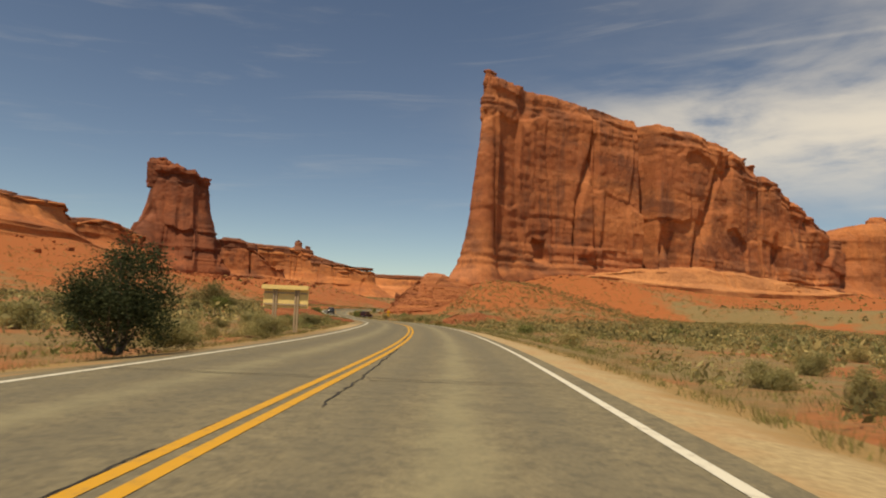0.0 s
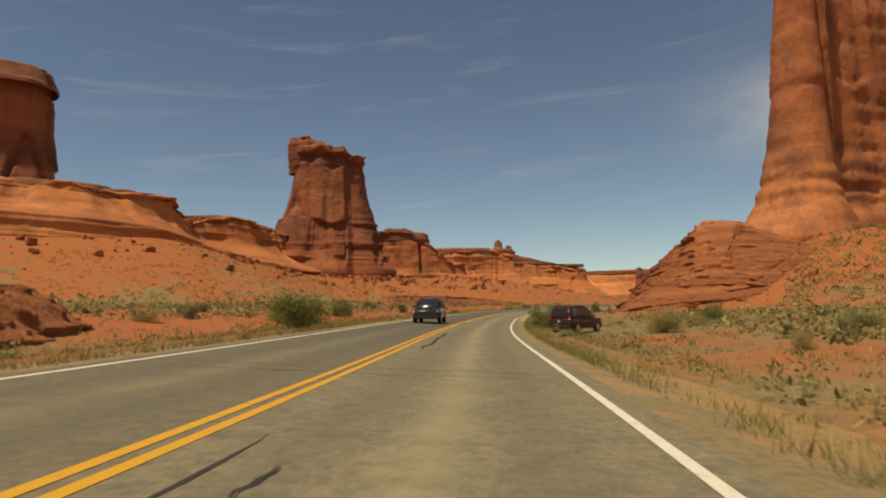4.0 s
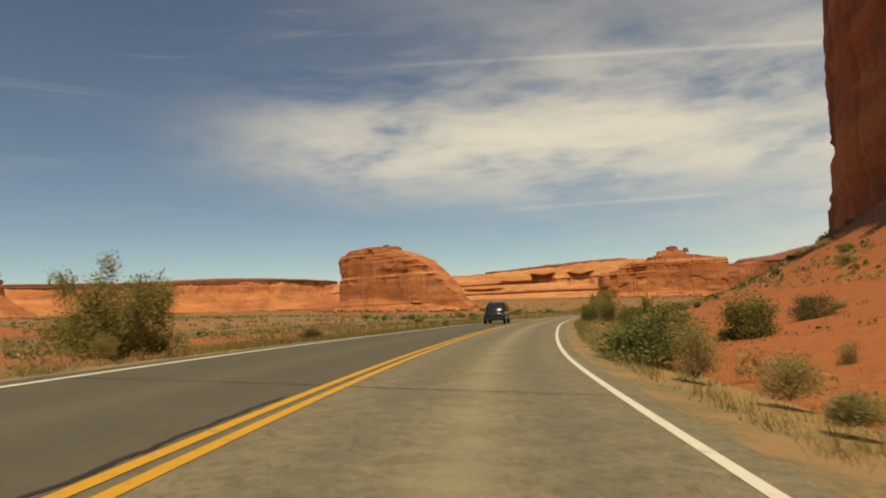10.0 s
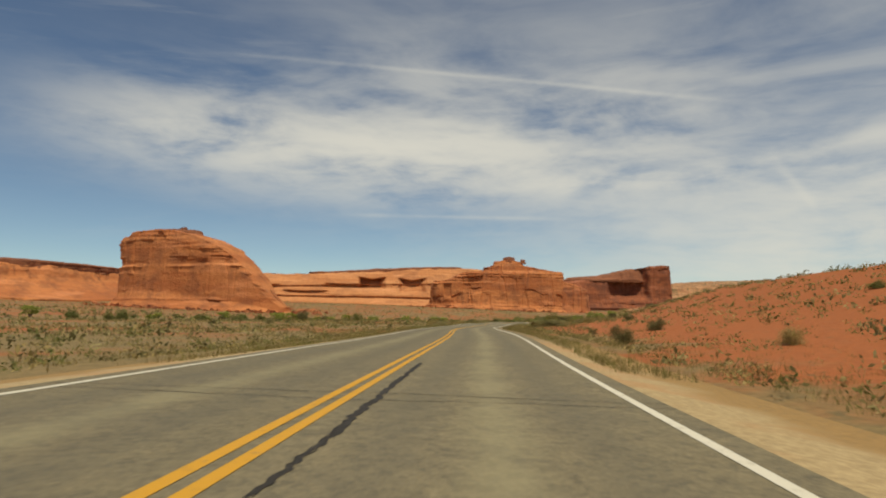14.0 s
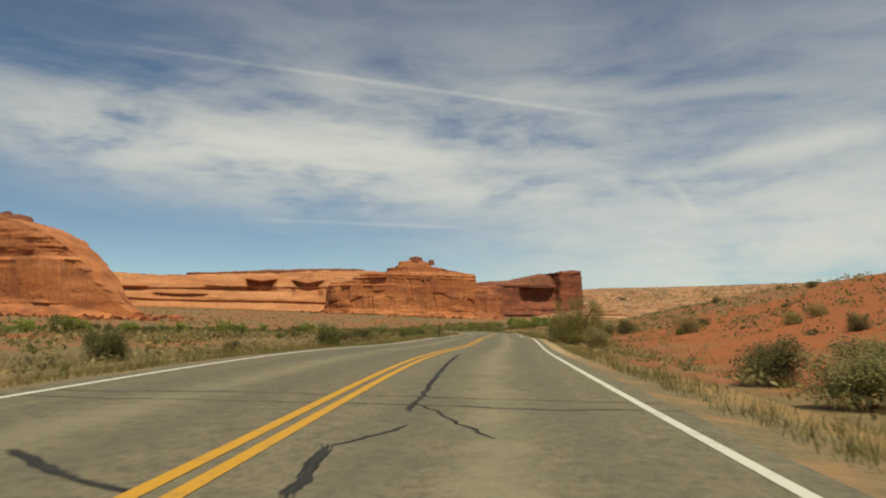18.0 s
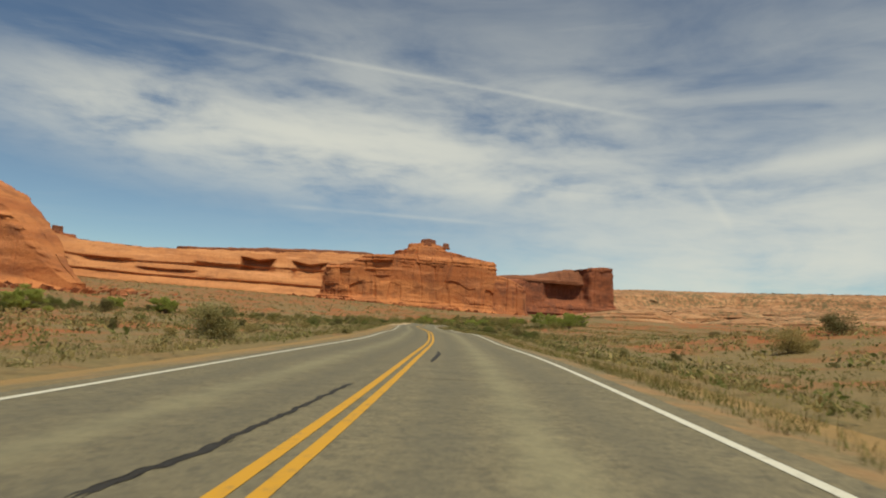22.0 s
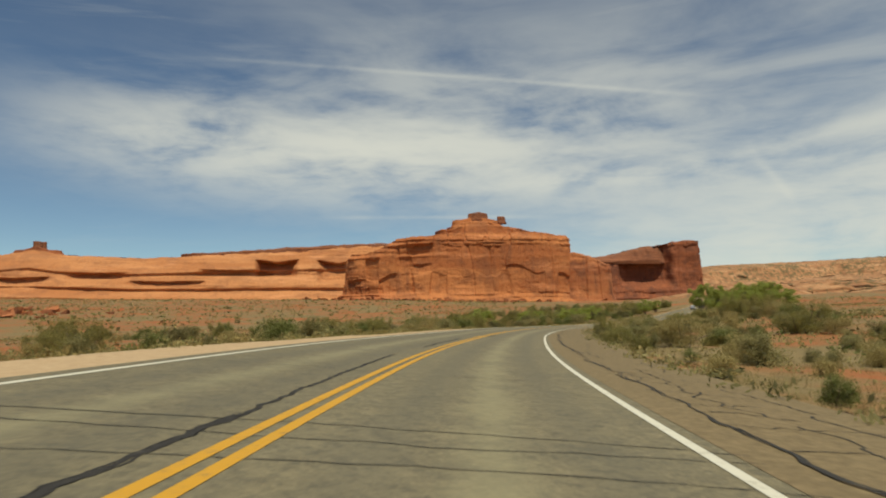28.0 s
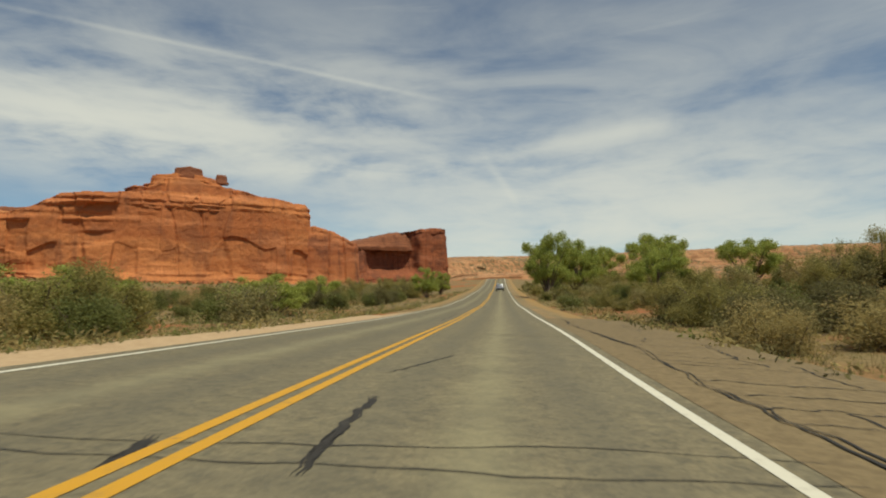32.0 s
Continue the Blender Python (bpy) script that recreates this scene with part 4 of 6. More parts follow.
part_ridge(band, "knob", [(671, 1743, 5, 114), (676, 1741, 5, 113)], cells=(30, 14), seed=86, base=102, sink=2, ledge=0.8, layer=2.5, skirt=3, mat=CAPROCK)
LOW_BAND = [(-110, 1600, 60, 76), (60, 1700, 60, 82), (200, 1740, 60, 90), (330, 1760, 60, 90), (460, 1830, 60, 88)]
low_band = tagged(ridge("cliff_band", LOW_BAND, cells=(480, 54), seed=36, joints=0.1, mat=SMOOTH, ledge=2.5, flute=3, skirt=60, skirt_h=0.6, layer=12, blocks=1.6, batter=0.2, round_top=0.3), "long low red cliff band behind the valley", "cliff")
for a, b, k in ((0.02, 0.2, 1), (0.24, 0.4, 2), (0.43, 0.7, 3), (0.74, 0.98, 4)):
    part_ridge(low_band, "cap", along(LOW_BAND, a, b, 5, 2, 4), cells=(150, 14), seed=90 + k, foot=46, sink=0, ledge=1.4, flute=1, layer=2.5, blocks=1, skirt=0, batter=0, mat=CAPROCK)
FAR = [(2000, 1700, 120, 96), (2500, 1580, 120, 138), (2900, 1450, 120, 158), (3000, 1200, 120, 164), (3050, 600, 120, 166), (3000, 0, 100, 156)]
tagged(ridge("far_mesa", FAR, cells=(420, 40), seed=39, mat=DUNE, ledge=4, flute=2.5, joints=0.0, skirt=90, skirt_h=0.5, layer=16, blocks=3, round_top=0.5, batter=0.3), "low far ridge of pale slickrock on the horizon", "mesa")
rg = np.random.default_rng(77)
for k in range(84):
    away, side = rg.uniform(1150, 2500), radians(rg.uniform(63, 101))
    cx, cy = 242 + away * math.sin(side), 554 + away * math.cos(side)
    r, turn_ = away * rg.uniform(0.018, 0.05), rg.uniform(-0.4, 0.4)
    h = away * rg.uniform(0.010, 0.021)
    dome = [(cx + f * r * math.cos(turn_ + side) * 1.6, cy - f * r * math.sin(turn_ + side) * 1.6, r * q) for f, q in ((-1, 0.5), (-0.3, 0.9), (0.4, 1.0), (1, 0.45))]
    dome = [(x, y, w, h * w / r + float(ground_z(np.array([x]), np.array([y]))[0])) for x, y, w in dome]
    tagged(ridge("slickrock_dome", dome, cells=(60, 22), seed=200 + k, mat=DUNE, joints=0.0, ledge=2.2, flute=2.6, layer=5, blocks=1.4, sink=10, cap=0.4, profile=[(0, 1.7), (0.2, 1.4), (0.3, 1.46), (0.5, 1.1), (0.6, 1.18), (0.8, 0.8), (0.86, 0.84), (1, 0.35)]), "low pale slickrock dome on the far plain", "rock formation", group="slickrock domes")


def rubble(name, count, line, near, wide, seed, size):
    """Loose stones, eight-sided and uneven, strewn down the slopes below a rock."""
    rg = np.random.default_rng(seed)
    pts = np.array([p[:2] for p in line], float)
    seg = np.concatenate([[0], np.cumsum(np.hypot(*np.diff(pts, axis=0).T))])
    f = rg.uniform(0, seg[-1], count)
    a = rg.uniform(0, 2 * np.pi, count)
    r = near + wide * rg.random(count) ** 1.5
    x, y = np.interp(f, seg, pts[:, 0]) + np.cos(a) * r, np.interp(f, seg, pts[:, 1]) + np.sin(a) * r
    d, _ = road_near(x, y)
    ok = (np.abs(d) > 40 if near > 15 else np.abs(d) > 13) & (rough3(x / 12, y / 12, seed, 2) > rg.uniform(-0.4, 0.5, count))
    x, y = x[ok], y[ok]
    z = ground_z(x, y)
    n = len(x)
    h = size * (0.2 + rg.random(n) ** 4)
    corner = np.array([(x_, y_, z_) for x_ in (-1, 1) for y_ in (-1, 1) for z_ in (-1, 1)], float) * (1.0, 0.8, 0.55)
    v = (corner[None] + rg.uniform(-0.38, 0.38, (n, 8, 3))) * h[:, None, None]
    c, s_ = np.cos(a[ok]), np.sin(a[ok])
    v = np.stack([v[:, :, 0] * c[:, None] - v[:, :, 1] * s_[:, None], v[:, :, 0] * s_[:, None] + v[:, :, 1] * c[:, None], v[:, :, 2] + 0.3 * v[:, :, 0]], -1)
    v = v + np.stack([x, y, z + 0.15 * h], -1)[:, None]
    six = np.array([(0, 1, 3, 2), (4, 6, 7, 5), (0, 4, 5, 1), (2, 3, 7, 6), (0, 2, 6, 4), (1, 5, 7, 3)])
    f_ = (six[None] + 8 * np.arange(n)[:, None, None]).reshape(-1, 4)
    return tagged(sheet(name, v.reshape(-1, 3), f_, [ROCK], shade=False), "loose red sandstone rubble below the rocks", "rubble", kind="stuff")


rubble("rubble", 5000, TOWER, 20, 26, 51, 0.6)
rubble("rubble", 9000, LEFT_HILL, 14, 90, 52, 1.3)
rubble("rubble", 1500, [(-8, 240), (-6, 262), (2, 296)], 8, 16, 53, 0.5)
rubble("rubble", 3000, WALL, 34, 60, 54, 3.0)
rubble("rubble", 2500, BUTTE, 34, 60, 55, 3.0)

# ---- road seals and patches ----
rng = np.random.default_rng(4)
START = RS[60]


def ribbon(points, width):
    """Verts and quads of a flat ribbon along road coordinates (s, d)."""
    pts = np.array(points, float)
    run = np.gradient(pts, axis=0)
    run = run / (np.hypot(run[:, 0], run[:, 1])[:, None] + 1e-9)
    width = np.broadcast_to(width, len(pts))
    a = pts + np.stack([-run[:, 1], run[:, 0]], -1) * width[:, None] / 2
    b = pts - np.stack([-run[:, 1], run[:, 0]], -1) * width[:, None] / 2
    v = np.stack([road_point(a[:, 0], a[:, 1], 0.004), road_point(b[:, 0], b[:, 1], 0.004)], 1).reshape(-1, 3)
    return v, grid_faces(len(pts), 2)


def join(pieces):
    vs, fs, n = [], [], 0
    for v, f in pieces:
        vs.append(v), fs.append(f + n)
        n += len(v)
    return np.concatenate(vs), np.concatenate(fs)


# cracks right across, in pairs as a rule, then the long ones as s, d to s, d and width
CROSS = [9.7, 10.0, 38.8, 39.4, 44.5, 45.0, 75.5, 76.2, 83.7, 110.2, 110.8, 210.4, 213.1, 238.8, 239.6, 243.5, 272.4, 273.0, 275.5, 276.1, 305.7, 345.0, 376.3, 376.9, 413.8, 416.0, 446.5, 447.3, 484.0, 484.5, 577.9, 582.7, 583.3, 612.9, 613.7, 644.5, 645.7, 681.6, 682.6, 714.6, 753.0, 787.1, 791.2, 817.5, 818.1, 823.3, 824.4, 856.7, 857.6, 953.6, 954.3, 955.0, 960.6, 990.6, 994.0, 1023.1, 1024.4, 1055.9, 1056.7, 1087.3, 1087.9]
LONG = [
    (6.2, -0.16, 3.3, -0.19, 0.05), (35.9, -0.19, 8.4, 0.44, 0.06), (39.5, 0.16, 38.4, 0.32, 0.14), (41.8, -0.42, 39.9, -1.06, 0.06), (44.2, -0.43, 41.8, -0.42, 0.1), (47.1, 0.19, 44.0, 0.09, 0.09),
    (75.4, 0.26, 73.2, 0.22, 0.16), (90.7, 0.37, 82.3, 0.29, 0.08), (108.3, 0.55, 107.3, 0.64, 0.2), (110.2, -1.26, 108.9, -1.45, 0.06), (111.0, 0.5, 108.3, 0.55, 0.13), (112.1, -0.56, 111.9, -1.47, 0.12),
    (139.9, 0.95, 118.2, 0.58, 0.08), (207.1, 0.61, 205.8, 0.62, 0.14), (210.8, 0.79, 207.1, 0.61, 0.12), (249.0, 0.64, 239.8, 0.54, 0.08), (271.9, 0.44, 270.9, 0.61, 0.16), (343.7, -0.25, 339.9, -0.27, 0.09),
    (384.5, -1.09, 376.3, -0.29, 0.05), (414.6, -0.15, 411.0, -0.5, 0.1), (417.4, -0.33, 415.6, -0.13, 0.15), (481.9, 0.48, 479.7, 0.46, 0.1), (489.9, 0.41, 481.9, 0.48, 0.16), (579.4, 0.51, 577.4, 0.58, 0.3),
    (582.3, 0.51, 579.4, 0.51, 0.12), (609.4, -0.76, 609.0, -0.07, 0.12), (610.0, -1.53, 609.4, -0.76, 0.16), (610.5, 0.59, 609.1, 0.72, 0.2), (611.5, 1.06, 610.5, 0.59, 0.08), (613.1, 1.0, 611.1, 1.78, 0.06),
    (624.2, 0.77, 613.1, 0.97, 0.12), (649.3, 0.74, 644.8, 0.65, 0.14), (675.0, -0.78, 674.6, 0.11, 0.1), (676.4, -2.06, 675.0, -0.78, 0.18), (683.6, 0.62, 681.3, 0.66, 0.12), (717.9, -0.13, 709.5, -0.11, 0.07),
    (747.0, -0.63, 745.3, -0.8, 0.2), (751.6, -0.45, 747.0, -0.63, 0.12), (782.6, -2.61, 781.7, -0.03, 0.07), (784.9, -0.25, 781.3, -0.19, 0.14), (796.0, 0.16, 784.9, -0.25, 0.09), (852.1, -3.5, 850.4, -1.1, 0.12),
    (856.8, 0.56, 852.9, 0.58, 0.18), (863.5, 0.15, 850.7, -0.04, 0.1), (955.2, -0.52, 952.3, -0.51, 0.17), (965.1, -0.67, 955.2, -0.52, 0.12), (991.1, 0.43, 986.6, 0.41, 0.15), (995.8, 0.58, 991.1, 0.43, 0.07),
    (1021.7, 1.06, 1020.3, 0.86, 0.2), (1024.1, -0.27, 1021.7, -1.39, 0.1), (1024.7, 1.07, 1021.7, 1.06, 0.16), (1027.5, 0.66, 1024.5, 0.62, 0.1), (1056.5, 0.02, 1053.7, -0.07, 0.09), (1061.3, 0.65, 1056.6, 0.43, 0.12),
    (1072.2, 0.98, 1061.9, 0.77, 0.07), (1087.8, -0.29, 1087.0, -0.15, 0.2), (1089.7, 0.79, 1087.2, 0.87, 0.14), (1094.3, 1.17, 1091.8, 0.6, 0.06)
]
seals = []


def cross_seal(at_s):
    ds = np.linspace(-4.0, 4.0, 34)
    if rng.random() < 0.12:
        ds = np.linspace(-4.0, 0.1, 18) if rng.random() < 0.5 else np.linspace(0.1, 4.0, 18)
    wob = np.cumsum(rng.normal(0, 0.03, len(ds))) + rng.normal(0, 0.12) * np.sin(ds * rng.uniform(0.5, 1.1) + rng.uniform(0, 6))
    seals.append(ribbon(np.stack([at_s + wob - np.interp(1.8, ds, wob) + rng.normal(0, 0.03) * (ds - 1.8), ds], -1), (0.014 + 0.016 * rng.random(len(ds))) * (1 + 0.5 * rough3(ds, at_s, 0.0, 2))))


for at_s in CROSS:
    cross_seal(START + at_s)
s = 14.0
while s < RS[-1] - 60:
    gap = min(abs(s - START - q) for q in CROSS)
    if gap > 7:
        for k in range(2):
            cross_seal(s)
            s += rng.uniform(0.45, 1.0)
    s += rng.uniform(4.5, 10.0)
for s0, d0, s1, d1, wide_ in LONG:
    wide_ = min(0.62 * wide_, 0.105)
    long_ = math.hypot(s1 - s0, d1 - d0)
    n = int(long_ / 0.06) + 8
    f = np.linspace(-0.06, 1.06, n)
    way_s, way_d = (s1 - s0) / long_, (d1 - d0) / long_
    off = 0.06 * rough3(f * long_ / 0.7, s0, d0, 4) + 0.035 * rough3(f * long_ / 0.12, s0, 2.0, 2)
    ends = np.clip(np.minimum(np.arange(n), np.arange(n)[::-1]) / 5.0, 0.25, 1)
    for part_, share in ((0.0, 0.75), (0.35, 0.3), (-0.35, 0.25)):
        side_ = off + wide_ * part_ + 0.03 * rough3(f * long_ / 0.25, part_, s0, 3)
        seals.append(ribbon(np.stack([START + s0 + (s1 - s0) * f - way_d * side_, d0 + (d1 - d0) * f + way_s * side_], -1), wide_ * share * ends * np.clip(0.9 + 0.9 * rough3(f * long_ / 0.3, d0, part_, 3), 0.2, 2)))
# between those, along the middle joint and in the lanes
s = 14.0
while s < RS[-1] - 80:
    length = rng.uniform(4, 14)
    if min(abs(s + 0.5 * length - START - 0.5 * (q[0] + q[2])) for q in LONG) > 11:
        where = rng.choice([0.0, 0.3, 0.5, 0.6, -0.3, -0.6])
        n = int(length / 0.2) + 2
        dd = where + 0.12 * rough3(np.arange(n) * 0.16, s, 0.0, 3)
        ends = np.clip(np.minimum(np.arange(n), np.arange(n)[::-1]) / 6.0, 0.1, 1)
        seals.append(ribbon(np.stack([np.linspace(s, s + length, n), dd], -1), rng.uniform(0.05, 0.13) * ends * (0.7 + 0.5 * rng.random(n))))
    s += length + rng.uniform(3, 14)
# crazed patch on the curve, and the cracked apron along the edge near the wash
for k in range(30):
    s0, d0 = START + 304 + rng.uniform(-9, 14), rng.uniform(-3.4, 3.2)
    n = rng.integers(14, 34)
    head = rng.choice([0.3, 1.5, 2.2, 3.4, 4.7]) + rng.normal(0, 0.25)
    heads = head + 0.7 * rng.normal(size=n) + np.cumsum(rng.normal(0, 0.1, n))
    pts = np.stack([s0 + np.cumsum(np.cos(heads)) * 0.16, np.clip(d0 + np.cumsum(np.sin(heads)) * 0.16, -3.9, 3.9)], -1)
    seals.append(ribbon(pts, 0.03 + 0.03 * rng.random(n)))
v, f = join(seals)
tar = sheet("tar_seal", v, f[:, ::-1], [TAR])
tagged(tar, "black tar sealing cracks across worn asphalt", "road seal", kind="stuff")

APRON = material("tan_cracked_apron", lambda n, pos: (n.mix(n.step(n.noise(pos, 7.0, 6, 0.75), 0.3, 0.7), (0.145, 0.105, 0.055), (0.24, 0.178, 0.094)), n.noise(pos, 9.0, 5, 0.7), 0.02, 0.5))
ss = np.arange(START + 905, START + 1115, 1.0)
ds = np.linspace(3.86, 7.2, 5)
v = np.stack([road_point(ss, np.full(len(ss), d), 0.004 + 0.006 * (d > 4) - 0.03 * max(d - 4.2, 0) - 0.4 * smooth(START + 925, START + 905, ss) * min(1.0, max(d - 4.2, 0))) for d in ds], 1).reshape(-1, 3)
tagged(sheet("apron", v, grid_faces(len(ss), 5)[:, ::-1], [APRON]), "tan cracked paved apron along the road edge", "road shoulder", kind="structure")
cracks = []
for lo, hi, d in ((906, 1112, 4.45), (950, 1110, 4.52)):
    n = int((hi - lo) / 0.2)
    sl = np.linspace(START + lo, START + hi, n)
    dl = d + 0.35 * rough3(sl / 4, 0.0, d, 4) + 0.2 * rough3(sl / 0.9, 1.0, d, 3)
    cracks.append((sl, dl, np.maximum(0.012, 0.035 + 0.06 * rough3(sl / 2, d, 2.0, 3))))
s = START + 908
while s < START + 1110:
    n = 30
    to = rng.uniform(5.4, 7.1)
    cracks.append((s + 0.5 * rough3(np.linspace(0, 2.2, n), s, 0.0, 4) + 0.1 * rough3(np.linspace(0, 12, n), s, 4.0, 2), np.linspace(4.4, to, n), 0.012 + 0.035 * rng.random(n) * rng.uniform(0.5, 1.3)))
    if rng.random() < 0.55:
        m = int(rng.integers(14, 46))
        cracks.append((s + np.arange(m) * 0.09, rng.uniform(4.9, 6.7) + 0.45 * rough3(np.arange(m) * 0.09, s, 6.0, 4), 0.012 + 0.035 * rng.random(m)))
    s += rng.uniform(0.5, 2.0)
pieces = []
for sl, dl, w in cracks:
    p = np.stack([sl, dl], -1)
    vv, ff = ribbon(p, w)
    dd = np.repeat(np.asarray(dl), 2)
    vv[:, 2] += 0.012 - 0.03 * np.maximum(dd - 4.2, 0)
    pieces.append((vv, ff))
v, f = join(pieces)
tagged(sheet("apron_cracks", v, f[:, ::-1], [TAR]), "dark open cracks in a tan road apron", "road seal", kind="stuff")


SAND = material("pale_blown_sand", lambda n, pos: (n.mix(n.step(n.noise(pos, 5.0, 6, 0.7), 0.3, 0.7), (0.40, 0.27, 0.15), (0.53, 0.38, 0.225)), n.noise(pos, 6.0, 5, 0.7), 0.03, 0.5))
ss = np.arange(START + 880, START + 1130, 1.0)
edge = 11 + 3.5 * smooth(START + 1030, START + 1080, ss) + 1.6 * rough3(ss / 9, 0.0, 2.0, 3) - 3.5 * smooth(60, 0, np.minimum(ss - ss[0], ss[-1] - ss))
rows = []
for f in np.linspace(0, 1, 7):
    d = 3.97 + (edge - 3.97) * f
    p = road_point(ss, -d)
    low = p[:, 2] - 0.02 - 0.11 * np.maximum(d - 4.1, 0)
    p[:, 2] = np.where(d < 6.6, low, ground_z(p[:, 0], p[:, 1])) + (0.03 if f else 0.008) - 0.1 * (f == 1)
    rows.append(p)
v = np.stack(rows, 1).reshape(-1, 3)
tagged(sheet("sandy_verge", v, grid_faces(len(ss), 7), [SAND]), "pale blown sand between the road and the bushes", "sand", kind="structure")


# ---- plants ----
def leaf_look(a, b, c):
    def build(n, pos):
        rnd = n.add("ShaderNodeNewGeometry").outputs["Random Per Island"]
        obj = n.add("ShaderNodeObjectInfo").outputs["Random"]
        col = n.ramp(rnd, (0.0, a), (0.55, b), (1.0, c))
        return n.mix(n.math("MULTIPLY", obj, 0.35), col, a), None, 0.1, 0.1
    return build


def leaves(name, a, b, c):
    """Thin leaves: some light comes through them."""
    mat = material(name, leaf_look(a, b, c), 0.75)
    n = mat.node_tree
    skin = [q for q in n.nodes if q.type == "BSDF_PRINCIPLED"][0]
    out = [q for q in n.nodes if q.type == "OUTPUT_MATERIAL"][0]
    glow = n.nodes.new("ShaderNodeBsdfTranslucent")
    both = n.nodes.new("ShaderNodeMixShader")
    both.inputs[0].default_value = 0.48
    n.links.new(skin.inputs["Base Color"].links[0].from_socket, glow.inputs[0])
    n.links.new(skin.outputs[0], both.inputs[1])
    n.links.new(glow.outputs[0], both.inputs[2])
    n.links.new(both.outputs[0], out.inputs[0])
    return mat


LEAF = {
    "juniper": leaves("juniper_needles", (0.03, 0.042, 0.018), (0.055, 0.07, 0.03), (0.09, 0.105, 0.045)),
    "dark": leaves("dark_scrub_leaf", (0.12, 0.11, 0.046), (0.205, 0.185, 0.077), (0.31, 0.275, 0.118)),
    "sage": leaves("sage_leaf", (0.23, 0.205, 0.088), (0.36, 0.32, 0.138), (0.48, 0.425, 0.195)),
    "green": leaves("green_scrub_leaf", (0.12, 0.14, 0.04), (0.21, 0.225, 0.07), (0.31, 0.31, 0.11)),
    "dry": leaves("dry_scrub_leaf", (0.27, 0.215, 0.085), (0.42, 0.335, 0.135), (0.56, 0.455, 0.20)),
    "tall": leaves("tamarisk_leaf", (0.20, 0.18, 0.06), (0.32, 0.285, 0.092), (0.45, 0.39, 0.14)),
    "cottonwood": leaves("cottonwood_leaf", (0.24, 0.28, 0.06), (0.38, 0.42, 0.10), (0.52, 0.54, 0.17)),
}
TWIG = material("grey_twig", paint((0.14, 0.105, 0.075), (0.22, 0.17, 0.12)), 0.9)
GRASS = material("dry_grass", leaf_look((0.13, 0.10, 0.036), (0.215, 0.172, 0.064), (0.34, 0.28, 0.115)), 0.8)
FRESH = material("yellow_green_grass", leaf_look((0.09, 0.095, 0.026), (0.165, 0.158, 0.042), (0.27, 0.24, 0.075)), 0.8)


def leaf_cloud(rg, count, blobs, size, slim=0.45, shell=0.55):
    """Small leaf quads strewn through soft blobs (x, y, z, rx, ry, rz)."""
    blobs = np.array(blobs, float)
    weight = blobs[:, 3] * blobs[:, 4] * blobs[:, 5]
    pick = rg.choice(len(blobs), count, p=weight / weight.sum())
    way_ = rg.normal(size=(count, 3))
    way_ /= np.linalg.norm(way_, axis=1)[:, None]
    r = rg.random(count) ** shell
    at_ = blobs[pick, :3] + way_ * r[:, None] * blobs[pick, 3:] * (1 + 0.15 * rg.normal(size=count))[:, None]
    at_[:, 2] = np.maximum(at_[:, 2], 0.01)
    a = rg.normal(size=(count, 3)) + way_ * 0.7 + (0, 0, 0.5)
    a /= np.linalg.norm(a, axis=1)[:, None]
    b = np.cross(a, rg.normal(size=(count, 3)))
    b /= np.linalg.norm(b, axis=1)[:, None]
    L = size * (0.6 + 0.9 * rg.random(count))[:, None]
    v = np.stack([at_ - a * L * 0.5, at_ + b * L * slim * 0.5, at_ + a * L * 0.5, at_ - b * L * slim * 0.5], 1).reshape(-1, 3)
    return v, np.arange(count * 4).reshape(-1, 4)


def tube(points, r0, r1, sides=5):
    pts = np.array(points, float)
    n = len(pts)
    run = np.gradient(pts, axis=0)
    run /= np.linalg.norm(run, axis=1)[:, None] + 1e-9
    side = np.cross(run, (0.3, 0.8, 0.52))
    side /= np.linalg.norm(side, axis=1)[:, None] + 1e-9
    up2 = np.cross(run, side)
    ang = np.arange(sides) * 2 * np.pi / sides
    rad = np.linspace(r0, r1, n)[:, None, None]
    ring = pts[:, None] + rad * (np.cos(ang)[None, :, None] * side[:, None] + np.sin(ang)[None, :, None] * up2[:, None])
    return ring.reshape(-1, 3), grid_faces(n, sides, closed=True)


def rooted(pieces):
    """Joins stems over one root crown."""
    v, f = join(pieces)
    starts = np.concatenate([[0], np.cumsum([len(p[0]) for p in pieces])[:-1]])
    crown = np.stack([np.full(len(starts), len(v)), starts, starts + 1, starts + 2], -1)
    return np.concatenate([v, [[0.0, 0.0, -0.03]]]), np.concatenate([f, crown])


def stem_set(rg, blobs, count, r0, origin=0.06, fork=0.4):
    pieces = []
    for k in range(count):
        b = blobs[k % len(blobs)]
        end = np.array(b[:3]) + rg.normal(size=3) * np.array(b[3:]) * 0.5
        base = np.array([rg.normal() * origin, rg.normal() * origin, 0.0])
        mid = base + (end - base) * 0.5 + np.array([0, 0, 0.12 * abs(end[2])]) + rg.normal(size=3) * 0.03
        t = np.linspace(0, 1, 6)[:, None]
        pts = (1 - t) ** 2 * base + 2 * t * (1 - t) * mid + t * t * end
        pieces.append(tube(pts, r0, r0 * 0.3, 4))
    return rooted(pieces)


